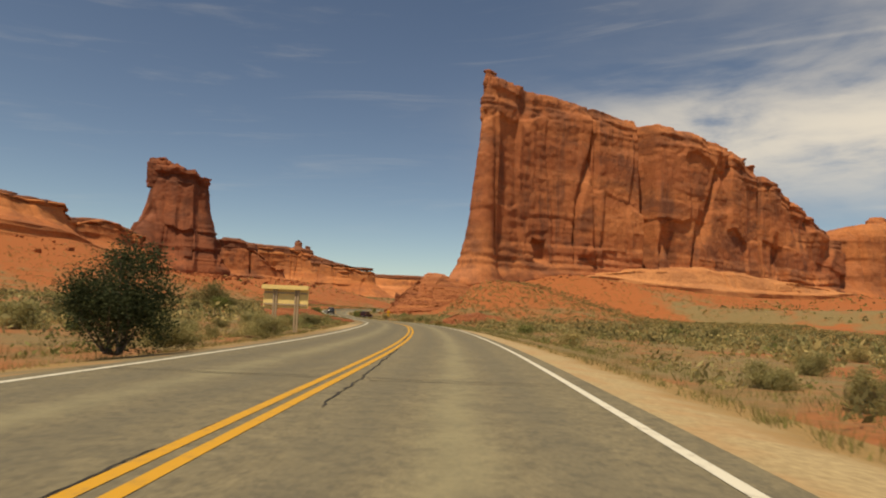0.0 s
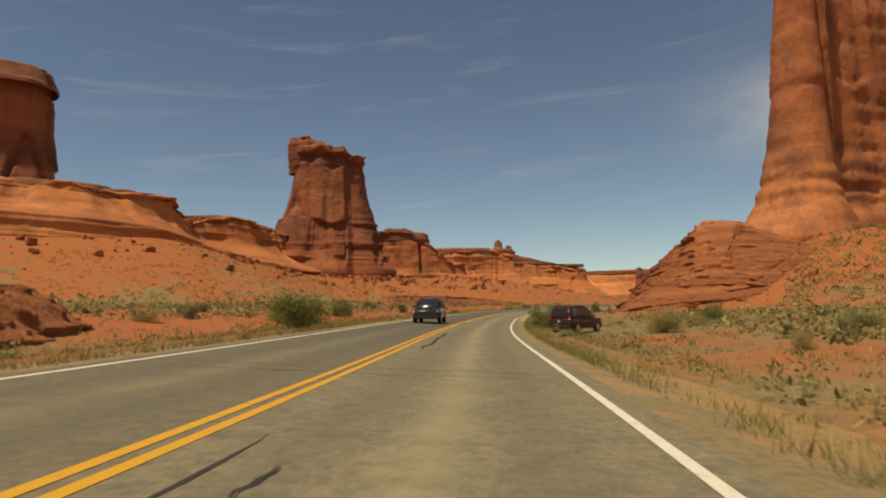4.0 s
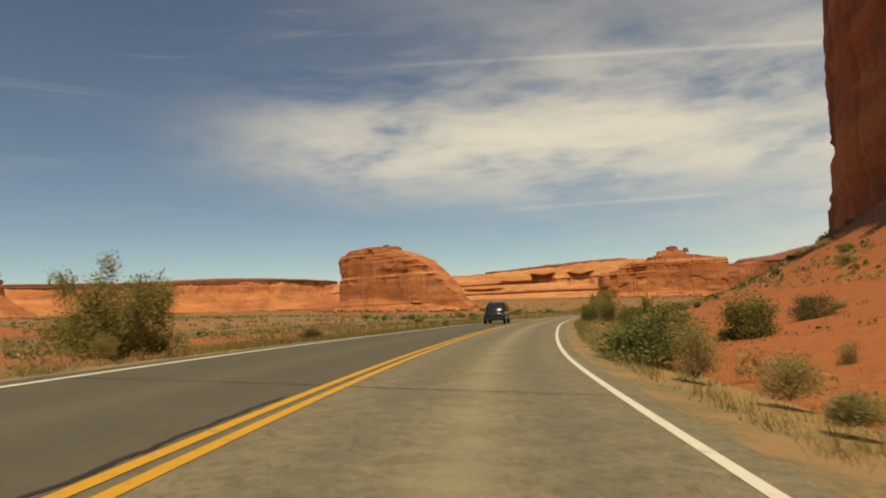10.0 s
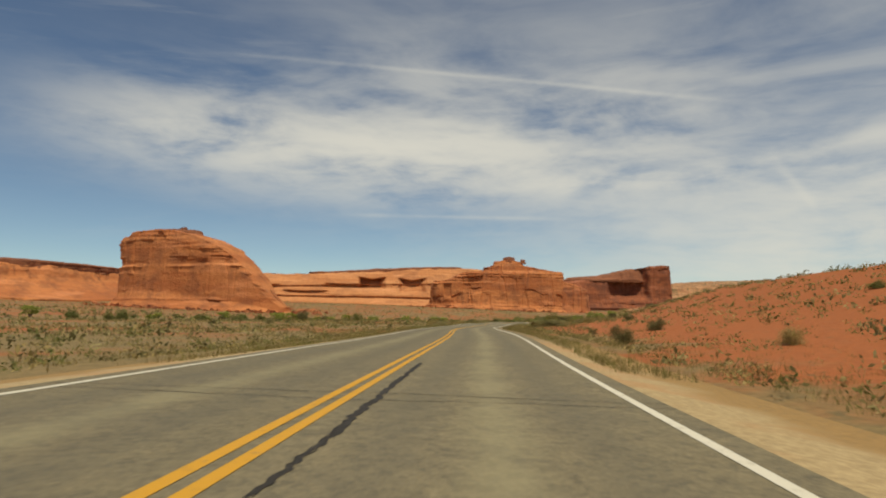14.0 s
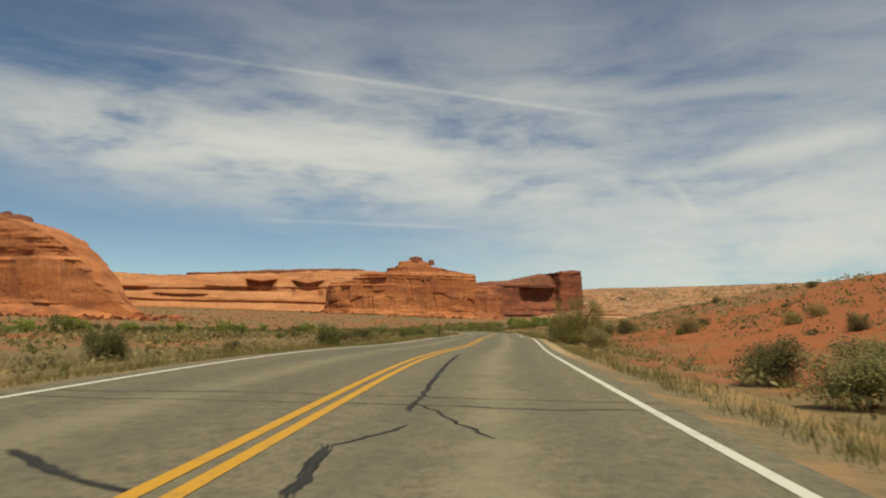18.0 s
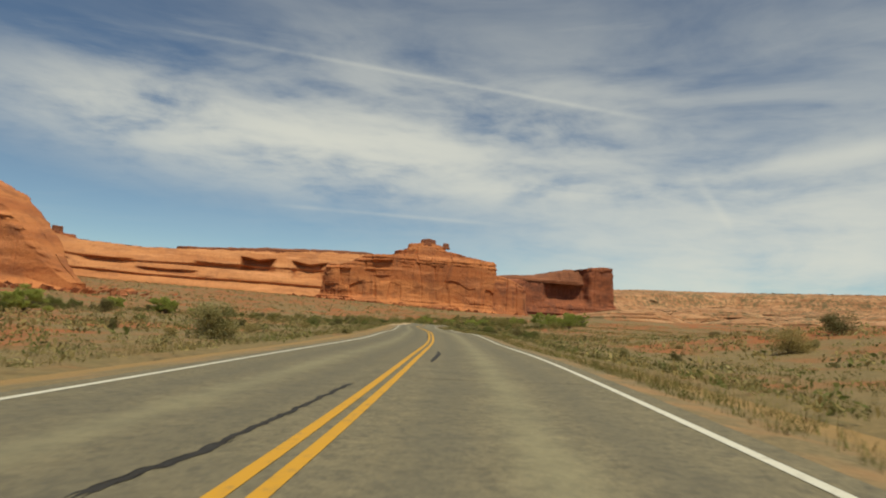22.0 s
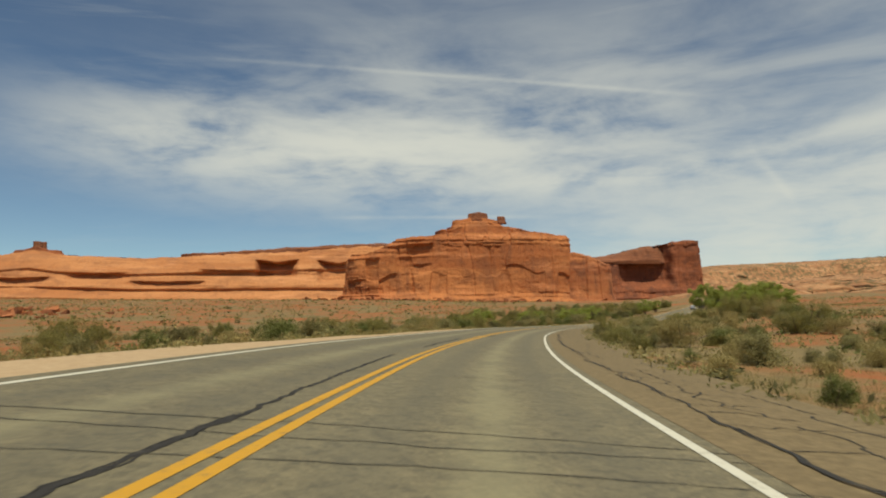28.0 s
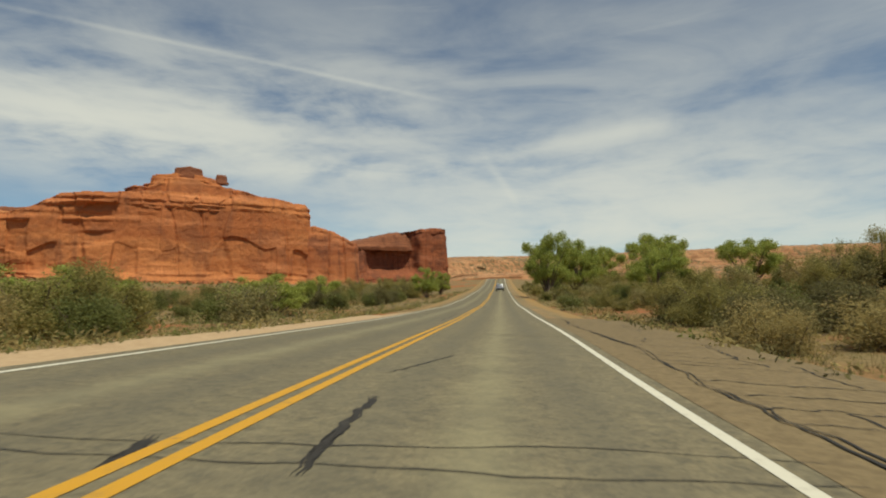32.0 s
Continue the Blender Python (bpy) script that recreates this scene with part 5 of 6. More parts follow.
def blobs_for(kind, rg):
    out = []
    if kind in ("sage", "dry", "green", "dark"):
        for k in range(9):
            a, q = rg.uniform(0, 6.28), 0.30 * np.sqrt(rg.random())
            h = rg.uniform(0.25, 0.68) * (1 - 0.9 * q * q)
            out.append((q * np.cos(a), q * np.sin(a), h, 0.17, 0.17, 0.23))
        out.append((0, 0, 0.3, 0.34, 0.34, 0.3))
        out += [(0.2 * np.cos(a), 0.2 * np.sin(a), 0.14, 0.24, 0.24, 0.15) for a in (0.4, 2.5, 4.6)]
    elif kind == "juniper":
        for k in range(16):
            a, q = rg.uniform(0, 6.28), 0.36 * np.sqrt(rg.random())
            h = rg.uniform(0.2, 0.85) * (1 - 1.2 * q * q)
            out.append((q * np.cos(a), q * np.sin(a), h, 0.15, 0.15, 0.2))
        out.append((0, 0, 0.42, 0.4, 0.4, 0.42))
    elif kind == "tall":
        for k in range(18):
            a, q = rg.uniform(0, 6.28), 0.42 * np.sqrt(rg.random())
            h = rg.uniform(0.25, 0.92) * (1 - 0.6 * q)
            out.append((q * np.cos(a), q * np.sin(a), h, 0.10, 0.10, rg.uniform(0.12, 0.24)))
        out.append((0, 0, 0.32, 0.33, 0.33, 0.3))
        out += [(0.2 * np.cos(a), 0.2 * np.sin(a), 0.13, 0.24, 0.24, 0.14) for a in (0.9, 3.0, 5.1)]
    else:
        for k in range(44):
            a, q = rg.uniform(0, 6.28), 0.44 * np.sqrt(rg.random())
            h = rg.uniform(0.26, 0.94) * (1 - 0.7 * q * q)
            r = rg.uniform(0.07, 0.13)
            out.append((q * np.cos(a), q * np.sin(a), h, r, r, r * 0.85))
    return out


COUNT = {"sage": 7500, "dry": 7500, "green": 7500, "dark": 7500, "juniper": 22000, "tall": 26000, "cottonwood": 24000}
SIZE = {"sage": 0.031, "dry": 0.031, "green": 0.029, "dark": 0.028, "juniper": 0.021, "tall": 0.023, "cottonwood": 0.021}
WORD = {"sage": ("sagebrush", "grey-green sagebrush on red desert soil", "shrub"), "dry": ("dry_shrub", "dry olive-tan desert shrub on sandy soil", "shrub"), "green": ("green_shrub", "yellow-green desert shrub on sandy soil", "shrub"), "dark": ("dark_shrub", "dark green desert shrub on red soil", "shrub"), "juniper": ("juniper", "dense dark green juniper beside the road", "tree"), "tall": ("tamarisk", "tall feathery grey-green tamarisk beside the road", "tree"), "cottonwood": ("cottonwood", "bright green cottonwood tree by the wash", "tree")}
MADE = {}


def plant_template(kind, k):
    rg = np.random.default_rng(100 + 7 * k + len(kind) * 31)
    blobs = blobs_for(kind, rg)
    leafy = leaf_cloud(rg, COUNT[kind], blobs, SIZE[kind], 0.35 if kind in ("tall", "dry") else 0.55)
    if kind == "cottonwood":
        trunk = rooted([tube([(0, 0, 0), (0.01, 0.0, 0.2), (0.0, 0.02, 0.5)], 0.035, 0.02, 7), stem_set(rg, [(b[0], b[1], b[2], 0.05, 0.05, 0.05) for b in blobs], 14, 0.014, 0.01)])
    else:
        trunk = stem_set(rg, blobs, 16 if kind in ("tall", "juniper") else 10, 0.012 if kind in ("tall", "juniper") else 0.01)
    base = new(WORD[kind][0])
    tree = kind in ("juniper", "tall", "cottonwood")
    one = sheet("trunk" if tree else "woody_base", trunk[0], trunk[1], [TWIG], parent=base)
    two = sheet("crown" if tree else "foliage", leafy[0], leafy[1], [LEAF[kind]], shade=False, parent=base)
    return base


def put_plant(kind, x, y, w, h, k):
    word, label, cat = WORD[kind]
    z = float(ground_z(np.array([x]), np.array([y]))[0]) - 0.04
    m = Matrix.LocRotScale((x, y, z), Euler((0, 0, (x * 12.9 + y * 7.3) % 6.28)), Vector((w, w, h)))
    key = (kind, k % 3)
    if key not in MADE:
        MADE[key] = plant_template(kind, k % 3)
        MADE[key].matrix_basis = m
        ob = MADE[key]
        tagged(ob, label, cat, word + "s along the road")
    else:
        ob = copy_thing(MADE[key], Matrix())
        ob.matrix_basis = m
    return ob


JUNIPER_AT = [(-6.8, 14.8, 2.8, 2.4)]
DARK_AT = [(-29, 88, 7.0, 3.8), (-24, 80, 3.0, 1.8), (-29.4, 53.2, 3.4, 2.1), (-22.9, 137.6, 1.5, 2.1), (-44.8, 225.6, 1.9, 1.5), (-44.9, 232.7, 1.8, 2), (-49.2, 224.1, 2.6, 1.5), (-7.9, 328.5, 1.8, 1.2), (-14.7, 395.6, 3.4, 2.1), (7.8, 351.5, 1.3, 0.43), (49.4, 381.2, 2.5, 2.1), (65, 386, 1.2, 1.3), (58.8, 417.4, 1.5, 0.92), (47.6, 424.9, 1.7, 1.2), (58.4, 444.6, 2.5, 1.4), (71.3, 436.7, 1.7, 1.4), (103.2, 422.7, 2.1, 1.4), (93.1, 481.4, 3.4, 1.5), (88.7, 416, 2.4, 1.9), (199, 513.6, 3.4, 2), (177.3, 499.5, 3.4, 1.2), (261.8, 549.4, 3.4, 2.1), (264, 554.9, 1.9, 1.7), (361.7, 604.5, 3.4, 2.1), (343.6, 666.6, 1.8, 1.1), (346.9, 668.3, 1.9, 1.2), (398.9, 660.8, 3.4, 2.1), (435.5, 695.4, 3.4, 2.1), (463.1, 727.4, 3.2, 2.1)]
SAGE_AT = [(-6.9, 17.9, 2.1, 1), (-6.6, 26.9, 2.1, 0.96), (7.7, 11, 1.1, 0.94), (8.2, 15, 1.6, 0.75), (-17.7, 29.7, 2.7, 1.5), (-4.3, 133.5, 1.7, 1.9), (0.2, 177.9, 3, 1.4), (-22.5, 208.8, 1.2, 1), (-3.2, 313, 1.6, 0.87), (7.4, 331.4, 0.75, 0.41), (67.6, 403.8, 1, 0.53), (57.7, 418, 2.1, 1.5), (157.8, 505, 1.5, 0.6), (201.4, 517, 3.4, 1.5), (260.8, 551.8, 3.4, 2.1), (221.8, 533.8, 2, 1.4), (318.5, 625.4, 3.4, 2.1), (329.9, 628.2, 1.1, 0.52), (386.6, 685.8, 2.5, 1.2)]
GREEN_AT = [(-24.5, 79.1, 3.4, 2.1), (10.1, 64.2, 2.3, 1.1), (-17.9, 97.6, 2.1, 1.4), (-27, 163.8, 3.4, 2.1), (-41.7, 198.8, 3.4, 2.1), (-5.9, 194.6, 2.8, 2.1), (-37.7, 181.1, 3.4, 2.1), (-18.9, 188.3, 3.4, 2.1), (-23.6, 219.3, 0.75, 0.75), (-35.2, 219.7, 1.3, 0.55), (-19.6, 256.8, 2.1, 2.1), (-34.3, 250.5, 1.8, 0.42), (-32.8, 260.3, 2.2, 0.49), (-28, 281.5, 0.87, 0.41), (13.2, 339.6, 3.4, 1.7), (11.6, 326.9, 3.4, 1.8), (2, 343.7, 0.6, 0.37), (16.5, 344, 1.1, 1.6), (22.2, 343.5, 2.6, 2), (47.9, 382.1, 2.5, 2.1), (51.1, 380, 2.4, 2.1), (64.2, 400.2, 0.61, 1.1), (82.4, 402.6, 2, 0.98), (194.7, 515.5, 3.4, 1.9), (186.3, 507.6, 2.6, 1.3), (207.1, 539.5, 1.4, 1.1), (233.1, 561.9, 3, 1.7), (230.6, 540.1, 1.4, 0.91), (245.4, 569.5, 2.8, 1.4), (272.5, 588.2, 3.4, 1.2), (292.2, 607.6, 3.2, 1.8), (349.9, 626.5, 2, 1.1), (372.7, 686.8, 3.4, 2.1), (420.9, 683.8, 3.4, 2.1), (505.1, 737.7, 3.4, 2.1)]
DRY_AT = [(8.6, 37.6, 2, 1), (-10.4, 180.6, 3.4, 2.1), (1.9, 84.3, 1.9, 0.91), (-2.9, 137, 3.4, 1.8), (12.4, 116.8, 3.4, 1.3), (-3, 113.2, 1.9, 1.4), (-26.1, 145.3, 1.5, 1.3), (-22, 218.7, 3.1, 1.9), (-50.5, 237.7, 0.94, 0.86), (-19.7, 248.7, 1.2, 0.96), (-17.8, 275, 1.9, 0.96), (-29.5, 276, 0.99, 0.44), (-17.4, 276.5, 0.71, 0.36), (-16.8, 275.6, 0.7, 0.46), (-17.1, 311.1, 1.4, 0.38), (-8.2, 327.7, 1.1, 0.54), (0.9, 342, 0.53, 0.61), (10.5, 336, 1.1, 1.2), (9.2, 333.3, 1.1, 0.81), (15.1, 335.9, 0.61, 0.8), (39.4, 364.2, 1.4, 0.87), (40, 365.6, 1.1, 1.1), (25.7, 374, 1.1, 0.71), (22.2, 369.6, 0.59, 0.65), (54, 389.2, 1.1, 0.75), (76.3, 396.5, 1.6, 1.1), (64, 400.3, 0.75, 0.39), (181.5, 495.4, 2.3, 1.4), (218.5, 511.8, 3.4, 2.1), (155.3, 503.2, 0.77, 0.38), (167.2, 511.6, 1.4, 0.59), (247.2, 537.3, 3.4, 2.1), (222.5, 553.8, 1.2, 0.55), (230, 558.1, 1.5, 1), (267.5, 556.9, 3.4, 1.3), (290.6, 565.1, 3.4, 1.7), (322.1, 585, 3.4, 1.8), (347.6, 605, 3.4, 2.1), (448.4, 693.9, 3.4, 2.1), (392.7, 688.2, 0.98, 0.59), (468.2, 733, 3.4, 1.7), (490.7, 750.4, 3.4, 2.1)]
TALL_AT = [(1.1, 344, 2.9, 2.5), (62.8, 396.5, 4.8, 4.2), (84.7, 420.4, 4.8, 5.5), (78.2, 403.7, 2.3, 4.2), (225.4, 537.2, 3.7, 2.9)]
for kind, spots in (("juniper", JUNIPER_AT), ("dark", DARK_AT), ("sage", SAGE_AT), ("green", GREEN_AT), ("dry", DRY_AT), ("tall", TALL_AT)):
    for k, (x, y, w, h) in enumerate(spots):
        put_plant(kind, x, y, w * 1.1, h * 1.1, k)


def beside(t_s, d):
    p = road_point(np.array([START + t_s]), np.array([d]))[0]
    return p[0], p[1]


# thickets near the wash: along both sides, by stretch
rg = np.random.default_rng(12)
for k in range(290):
    s = rg.uniform(900, 1260)
    d = 8.0 + 25 * rg.random() ** 1.6
    x, y = beside(s, d)
    grow = 0.35 + 0.9 * smooth(930, 1060, s)
    kind = rg.choice(["dry", "sage", "dark", "green", "tall"], p=[0.28, 0.17, 0.13, 0.18, 0.24])
    h = rg.uniform(1.1, 2.4) * grow * (1.25 if kind == "tall" else 1.0) * (0.6 + 0.022 * d)
    put_plant(kind, x, y, h * rg.uniform(1.2, 1.8), h, k)
for k in range(340):
    s = rg.uniform(880, 1300)
    d = -(12 + 4 * smooth(1030, 1080, s) + 72 * rg.random() ** 1.5)
    x, y = beside(s, d)
    grow = 0.7 + 0.5 * smooth(930, 1090, s)
    kind = rg.choice(["dry", "sage", "dark", "green", "tall"], p=[0.18, 0.19, 0.14, 0.31, 0.18])
    h = rg.uniform(1.3, 2.7) * grow * (1.4 if kind == "tall" else 1.0) * (1 + 0.25 * smooth(1060, 1100, s))
    put_plant(kind, x, y, h * rg.uniform(1.2, 1.8), h, k)
# dense low sage where the apron begins
for k in range(170):
    left = k % 3 == 0
    s = rg.uniform(930, 1060)
    d = -(14 + 46 * rg.random() ** 1.3) if left else 9.5 + 26 * rg.random() ** 1.2
    h = rg.uniform(0.8, 1.5)
    put_plant(rg.choice(["sage", "dry", "dark", "green"], p=[0.38, 0.22, 0.16, 0.24]), *beside(s, d), h * rg.uniform(1.4, 2.2), h, k)
for k, (s, d, w, h) in enumerate([(1188, 9.5, 9, 11), (1196, 15, 9, 9.5), (1215, 12, 9, 9.5), (1230, 22, 11, 10.5), (1250, 28, 11, 10.5), (1262, 16, 10, 9), (1200, 30, 10, 9.5), (1180, 24, 9, 8), (1205, -12, 6, 6), (1222, -11, 5, 5), (1150, -22, 8, 4.6), (1165, -30, 9, 5), (1140, -34, 8, 4.5), (1180, -26, 8, 5), (1120, -26, 9, 4.5), (1105, -38, 9, 4.5), (1130, -46, 10, 5), (1160, 20, 8, 6.5), (1170, 34, 9, 7)]):
    put_plant("cottonwood", *beside(s, d), w, h, k)
# single shrubs over the slopes and the plain near the start
for k in range(240):
    left = k % 2
    s = rg.uniform(40, 330) if left else rg.uniform(5, 190)
    d = -(16 + 120 * rg.random() ** 1.3) if left else 13 + 110 * rg.random() ** 1.3
    x, y = beside(s, d)
    if toward(np.array([x]), np.array([y]), TOWER)[0] < 45 or toward(np.array([x]), np.array([y]), LEFT_HILL)[0] < 26:
        continue
    h = rg.uniform(0.6, 1.5)
    put_plant(rg.choice(["dark", "sage", "dry", "green"], p=[0.45, 0.2, 0.25, 0.1]), x, y, h * rg.uniform(1.2, 1.9), h, k)
# low thicket left of the road near the start
for k in range(60):
    x, y = beside(rg.uniform(28, 82), -(7.5 + 24 * rg.random() ** 1.4))
    h = rg.uniform(0.6, 1.3)
    put_plant(rg.choice(["dark", "sage", "dry", "green"], p=[0.25, 0.3, 0.25, 0.2]), x, y, h * rg.uniform(1.4, 2.1), h, k)
# bushes on the red slope behind the tower
for k in range(80):
    x, y = beside(rg.uniform(335, 530), 9 + 36 * rg.random() ** 1.3)
    h = rg.uniform(0.6, 1.3)
    put_plant(rg.choice(["dark", "dry", "green"], p=[0.5, 0.3, 0.2]), x, y, h * rg.uniform(1.4, 2.2), h, k)
# close growth behind the apron's end
for k in range(22):
    x, y = beside(rg.uniform(1076, 1118), 9.6 + 9 * rg.random())
    h = rg.uniform(1.2, 2.0)
    put_plant(rg.choice(["dark", "dry", "tall"], p=[0.4, 0.3, 0.3]), x, y, h * rg.uniform(1.4, 2.0), h, k)
# a long low hedge on the bank before the culvert
for k in range(26):
    x, y = beside(rg.uniform(572, 622), 7.6 + 5 * rg.random())
    h = rg.uniform(0.8, 1.5)
    put_plant(rg.choice(["sage", "dark", "dry"], p=[0.45, 0.35, 0.2]), x, y, h * rg.uniform(1.5, 2.2), h, k)
# more along the straight
for k in range(140):
    s, d = rg.uniform(560, 930), rg.choice([-1, 1]) * (9 + 60 * rg.random() ** 1.6)
    x, y = beside(s, d)
    h = rg.uniform(0.6, 1.4)
    put_plant(rg.choice(["dark", "sage", "dry", "green"], p=[0.3, 0.25, 0.3, 0.15]), x, y, h * rg.uniform(1.3, 2.1), h, k)
# green growth out on the flats, seen from the straight
for k in range(110):
    x, y = beside(rg.uniform(640, 1020), -rg.uniform(50, 170))
    h = rg.uniform(1.8, 4.2)
    put_plant(rg.choice(["green", "cottonwood", "dark"], p=[0.5, 0.3, 0.2]), x, y, h * 1.5, h, k)


def scatter(name, count, reach, mat, size, label, seed, leaves_each=14, slim=0.5, keep=None, s_range=(-60, 1500), power=1.6, lo=6.5, flat=0.8, leaf=0.34):
    """Low growth too fine to count, strewn along both sides of the road."""
    rg = np.random.default_rng(seed)
    s = rg.uniform(START + s_range[0], START + s_range[1], count)
    d = (lo + (reach - lo) * rg.random(count) ** power) * rg.choice([-1, 1], count)
    p = road_point(s, d)
    x, y = p[:, 0], p[:, 1]
    clump = 0.6 * rough3(x / 14, y / 14, seed, 2) + 0.9 * rough3(x / 60, y / 60, seed % 7 + 0.5, 2)
    dd, _ = road_near(x, y)
    ok = (np.abs(dd) > lo) & (clump > rg.uniform(-0.7, 0.38, count)) & (toward(x, y, TOWER) > 18)
    ok &= toward(x, y, [(-6, 234), (0, 262), (15, 293)]) > 13
    bare = (s - START > 370) & (s - START < 575) & (dd > 7) & (dd < 70)
    ok &= ~bare | (rg.random(count) < 0.75)
    if keep is not None:
        ok &= keep(s - START, dd)
    x, y = x[ok], y[ok]
    z = ground_z(x, y)
    n = len(x)
    h = rg.uniform(size[0], size[1], n) * (0.7 + 0.6 * rg.random(n))
    way_ = rg.normal(size=(n, leaves_each, 3))
    way_ /= np.linalg.norm(way_, axis=2)[:, :, None]
    way_[:, :, 2] = np.abs(way_[:, :, 2])
    r = rg.random((n, leaves_each, 1)) ** 0.5
    at_ = np.stack([x, y, z], -1)[:, None] + way_ * r * (h[:, None] * np.array([1, 1, flat])[None, :])[:, None]
    a = rg.normal(size=at_.shape) * 0.9 + way_ * 0.5 + (0, 0, 0.25)
    a /= np.linalg.norm(a, axis=2)[:, :, None]
    b = np.cross(a, rg.normal(size=at_.shape))
    b /= np.linalg.norm(b, axis=2)[:, :, None]
    L = (h[:, None] * rg.uniform(0.5, 1.1, (n, leaves_each)) * leaf)[:, :, None]
    v = np.stack([at_ - a * L * 0.5, at_ + b * L * slim * 0.5, at_ + a * L * 0.5, at_ - b * L * slim * 0.5], 2).reshape(-1, 3)
    ob = sheet(name, v, np.arange(len(v)).reshape(-1, 4), [mat], shade=False)
    return tagged(ob, label, "scrub", kind="stuff")


for kind, word, seed in (("sage", "grey-green", 21), ("dry", "dry tan", 22), ("dark", "dark olive", 23), ("green", "yellow-green", 24)):
    scatter("low_scrub", 6500 if kind != "dry" else 9000, 36, LEAF[kind], (0.25, 0.55), "low " + word + " scrub strewn over red soil", seed, 22, slim=0.4, s_range=(-30, 1260), leaf=0.42)
    scatter("distant_scrub", 8000, 800, LEAF[kind], (0.9, 2.0), word + " scrub dotting the distant valley floor", seed + 90, 6, slim=0.6, power=1.0, lo=130, leaf=0.8, s_range=(350, 1650))
    scatter("far_scrub", 13500 if kind != "dry" else 23000, 150, LEAF[kind], (0.4, 0.95), word + " scrub covering the open desert flats", seed + 60, 16, slim=0.6, power=1.25, lo=18, leaf=0.44, s_range=(-20, 1350))

for kind, word, seed in (("dark", "dark olive", 26), ("dry", "dry tan", 27), ("sage", "grey-green", 28)):
    scatter("slope_scrub", 17000 if kind == "dark" else 11000, 170, LEAF[kind], (0.55, 1.25), word + " scrub dotting the slopes below the rocks", seed + 120, 14, slim=0.6, power=1.0, lo=16, leaf=0.46, s_range=(20, 340))


def sward(name, count, lo, hi, mat, tall, seed, label, keep):
    """Grass blades in tufts along the verges."""
    rg = np.random.default_rng(seed)
    s = rg.uniform(START - 20, START + 1150, count)
    d = (lo + (hi - lo) * rg.random(count) ** 2.5) * rg.choice([-1, 1], count)
    p = road_point(s, d)
    ok = keep(s - START, d) & (rough3(p[:, 0] / 5, p[:, 1] / 5, seed, 2) > rg.uniform(-0.6, 0.35, count))
    p, d = p[ok], d[ok]
    n = len(p)
    # stand on the shoulder where it lies above the soil
    z = np.where(np.abs(d) < 6.5, p[:, 2] - 0.02 - 0.11 * np.maximum(np.abs(d) - 4.1, 0), ground_z(p[:, 0], p[:, 1]))
    blades = 9
    base = np.stack([p[:, 0], p[:, 1], z], -1)[:, None] + rg.normal(size=(n, blades, 3)) * (0.10, 0.10, 0)
    h = rg.uniform(tall[0], tall[1], (n, 1, 1)) * rg.uniform(0.5, 1.1, (n, blades, 1))
    tip = base + np.concatenate([rg.normal(size=(n, blades, 2)) * 0.38 * h, h], 2)
    ang = rg.uniform(0, 6.28, (n, blades))
    w = np.stack([np.cos(ang), np.sin(ang), 0 * ang], -1) * (0.004 + 0.008 * h)
    v = np.stack([base - w, base + w, tip], 2).reshape(-1, 3)
    ob = sheet(name, v, np.arange(len(v)).reshape(-1, 3), [mat], shade=False)
    return tagged(ob, label, "grass", kind="stuff")


def verge(s, d):
    narrow = ((s > 100) & (s < 455)) | ((s > 490) & (s < 690)) | ((s > 690) & (s < 890) & (d > 0))
    return np.where(narrow, np.abs(d) > 4.65, np.abs(d) > np.where(s < 100, 5.5, 6.7)) & ~((s > 900) & (d > 0) & (d < 7.4))


sward("dry_grass", 95000, 4.6, 15, GRASS, (0.12, 0.34), 31, "dry straw-coloured grass along the verge", verge)
sward("green_grass", 78000, 4.6, 10, FRESH, (0.10, 0.28), 32, "yellow-green grass along the verge", verge)


# ---- things beside the road ----
def part(name, bm, mat, parent, label="", smooth_it=False):
    me = bpy.data.meshes.new(name)
    bm.to_mesh(me)
    bm.free()
    me.materials.append(mat)
    for poly in me.polygons:
        poly.use_smooth = smooth_it
    ob = new(name, me)
    ob.parent = parent
    return tagged(ob, label) if label else ob


def block(size, at=(0, 0, 0), bevel=0.01, turn=None):
    bm = bmesh.new()
    bmesh.ops.create_cube(bm, size=1.0)
    bmesh.ops.scale(bm, vec=size, verts=bm.verts)
    if bevel:
        bmesh.ops.bevel(bm, geom=bm.edges[:], offset=min(bevel, 0.4 * min(size)), segments=2, affect="EDGES")
    if turn is not None:
        bmesh.ops.transform(bm, matrix=turn, verts=bm.verts)
    bmesh.ops.translate(bm, vec=at, verts=bm.verts)
    return bm


def plain(name, col, rough=0.6, metal=0.0, worn=0.25):
    def build(n, pos):
        w = n.noise(pos, 5.0, 5, 0.7)
        return n.mix(n.math("MULTIPLY", n.step(w, 0.45, 0.7), worn), col, tuple(c * 0.6 + 0.03 for c in col)), w, 0.003, 0.3
    return material(name, build, rough, metal)


SIGN_YELLOW = plain("yellow_sign_face", (0.75, 0.36, 0.015), 0.45)
SIGN_BLACK = plain("black_sign_paint", (0.015, 0.015, 0.015), 0.5)
POST_WOOD = plain("weathered_post_wood", (0.40, 0.30, 0.19), 0.85, 0, 0.5)
BOARD_TAN = plain("sunlit_tan_board", (0.80, 0.60, 0.24), 0.7, 0, 0.3)
DARK_POST = plain("dark_brown_post", (0.045, 0.032, 0.025), 0.8)
STEEL = plain("dull_bolt_steel", (0.45, 0.45, 0.45), 0.4, 0.9)


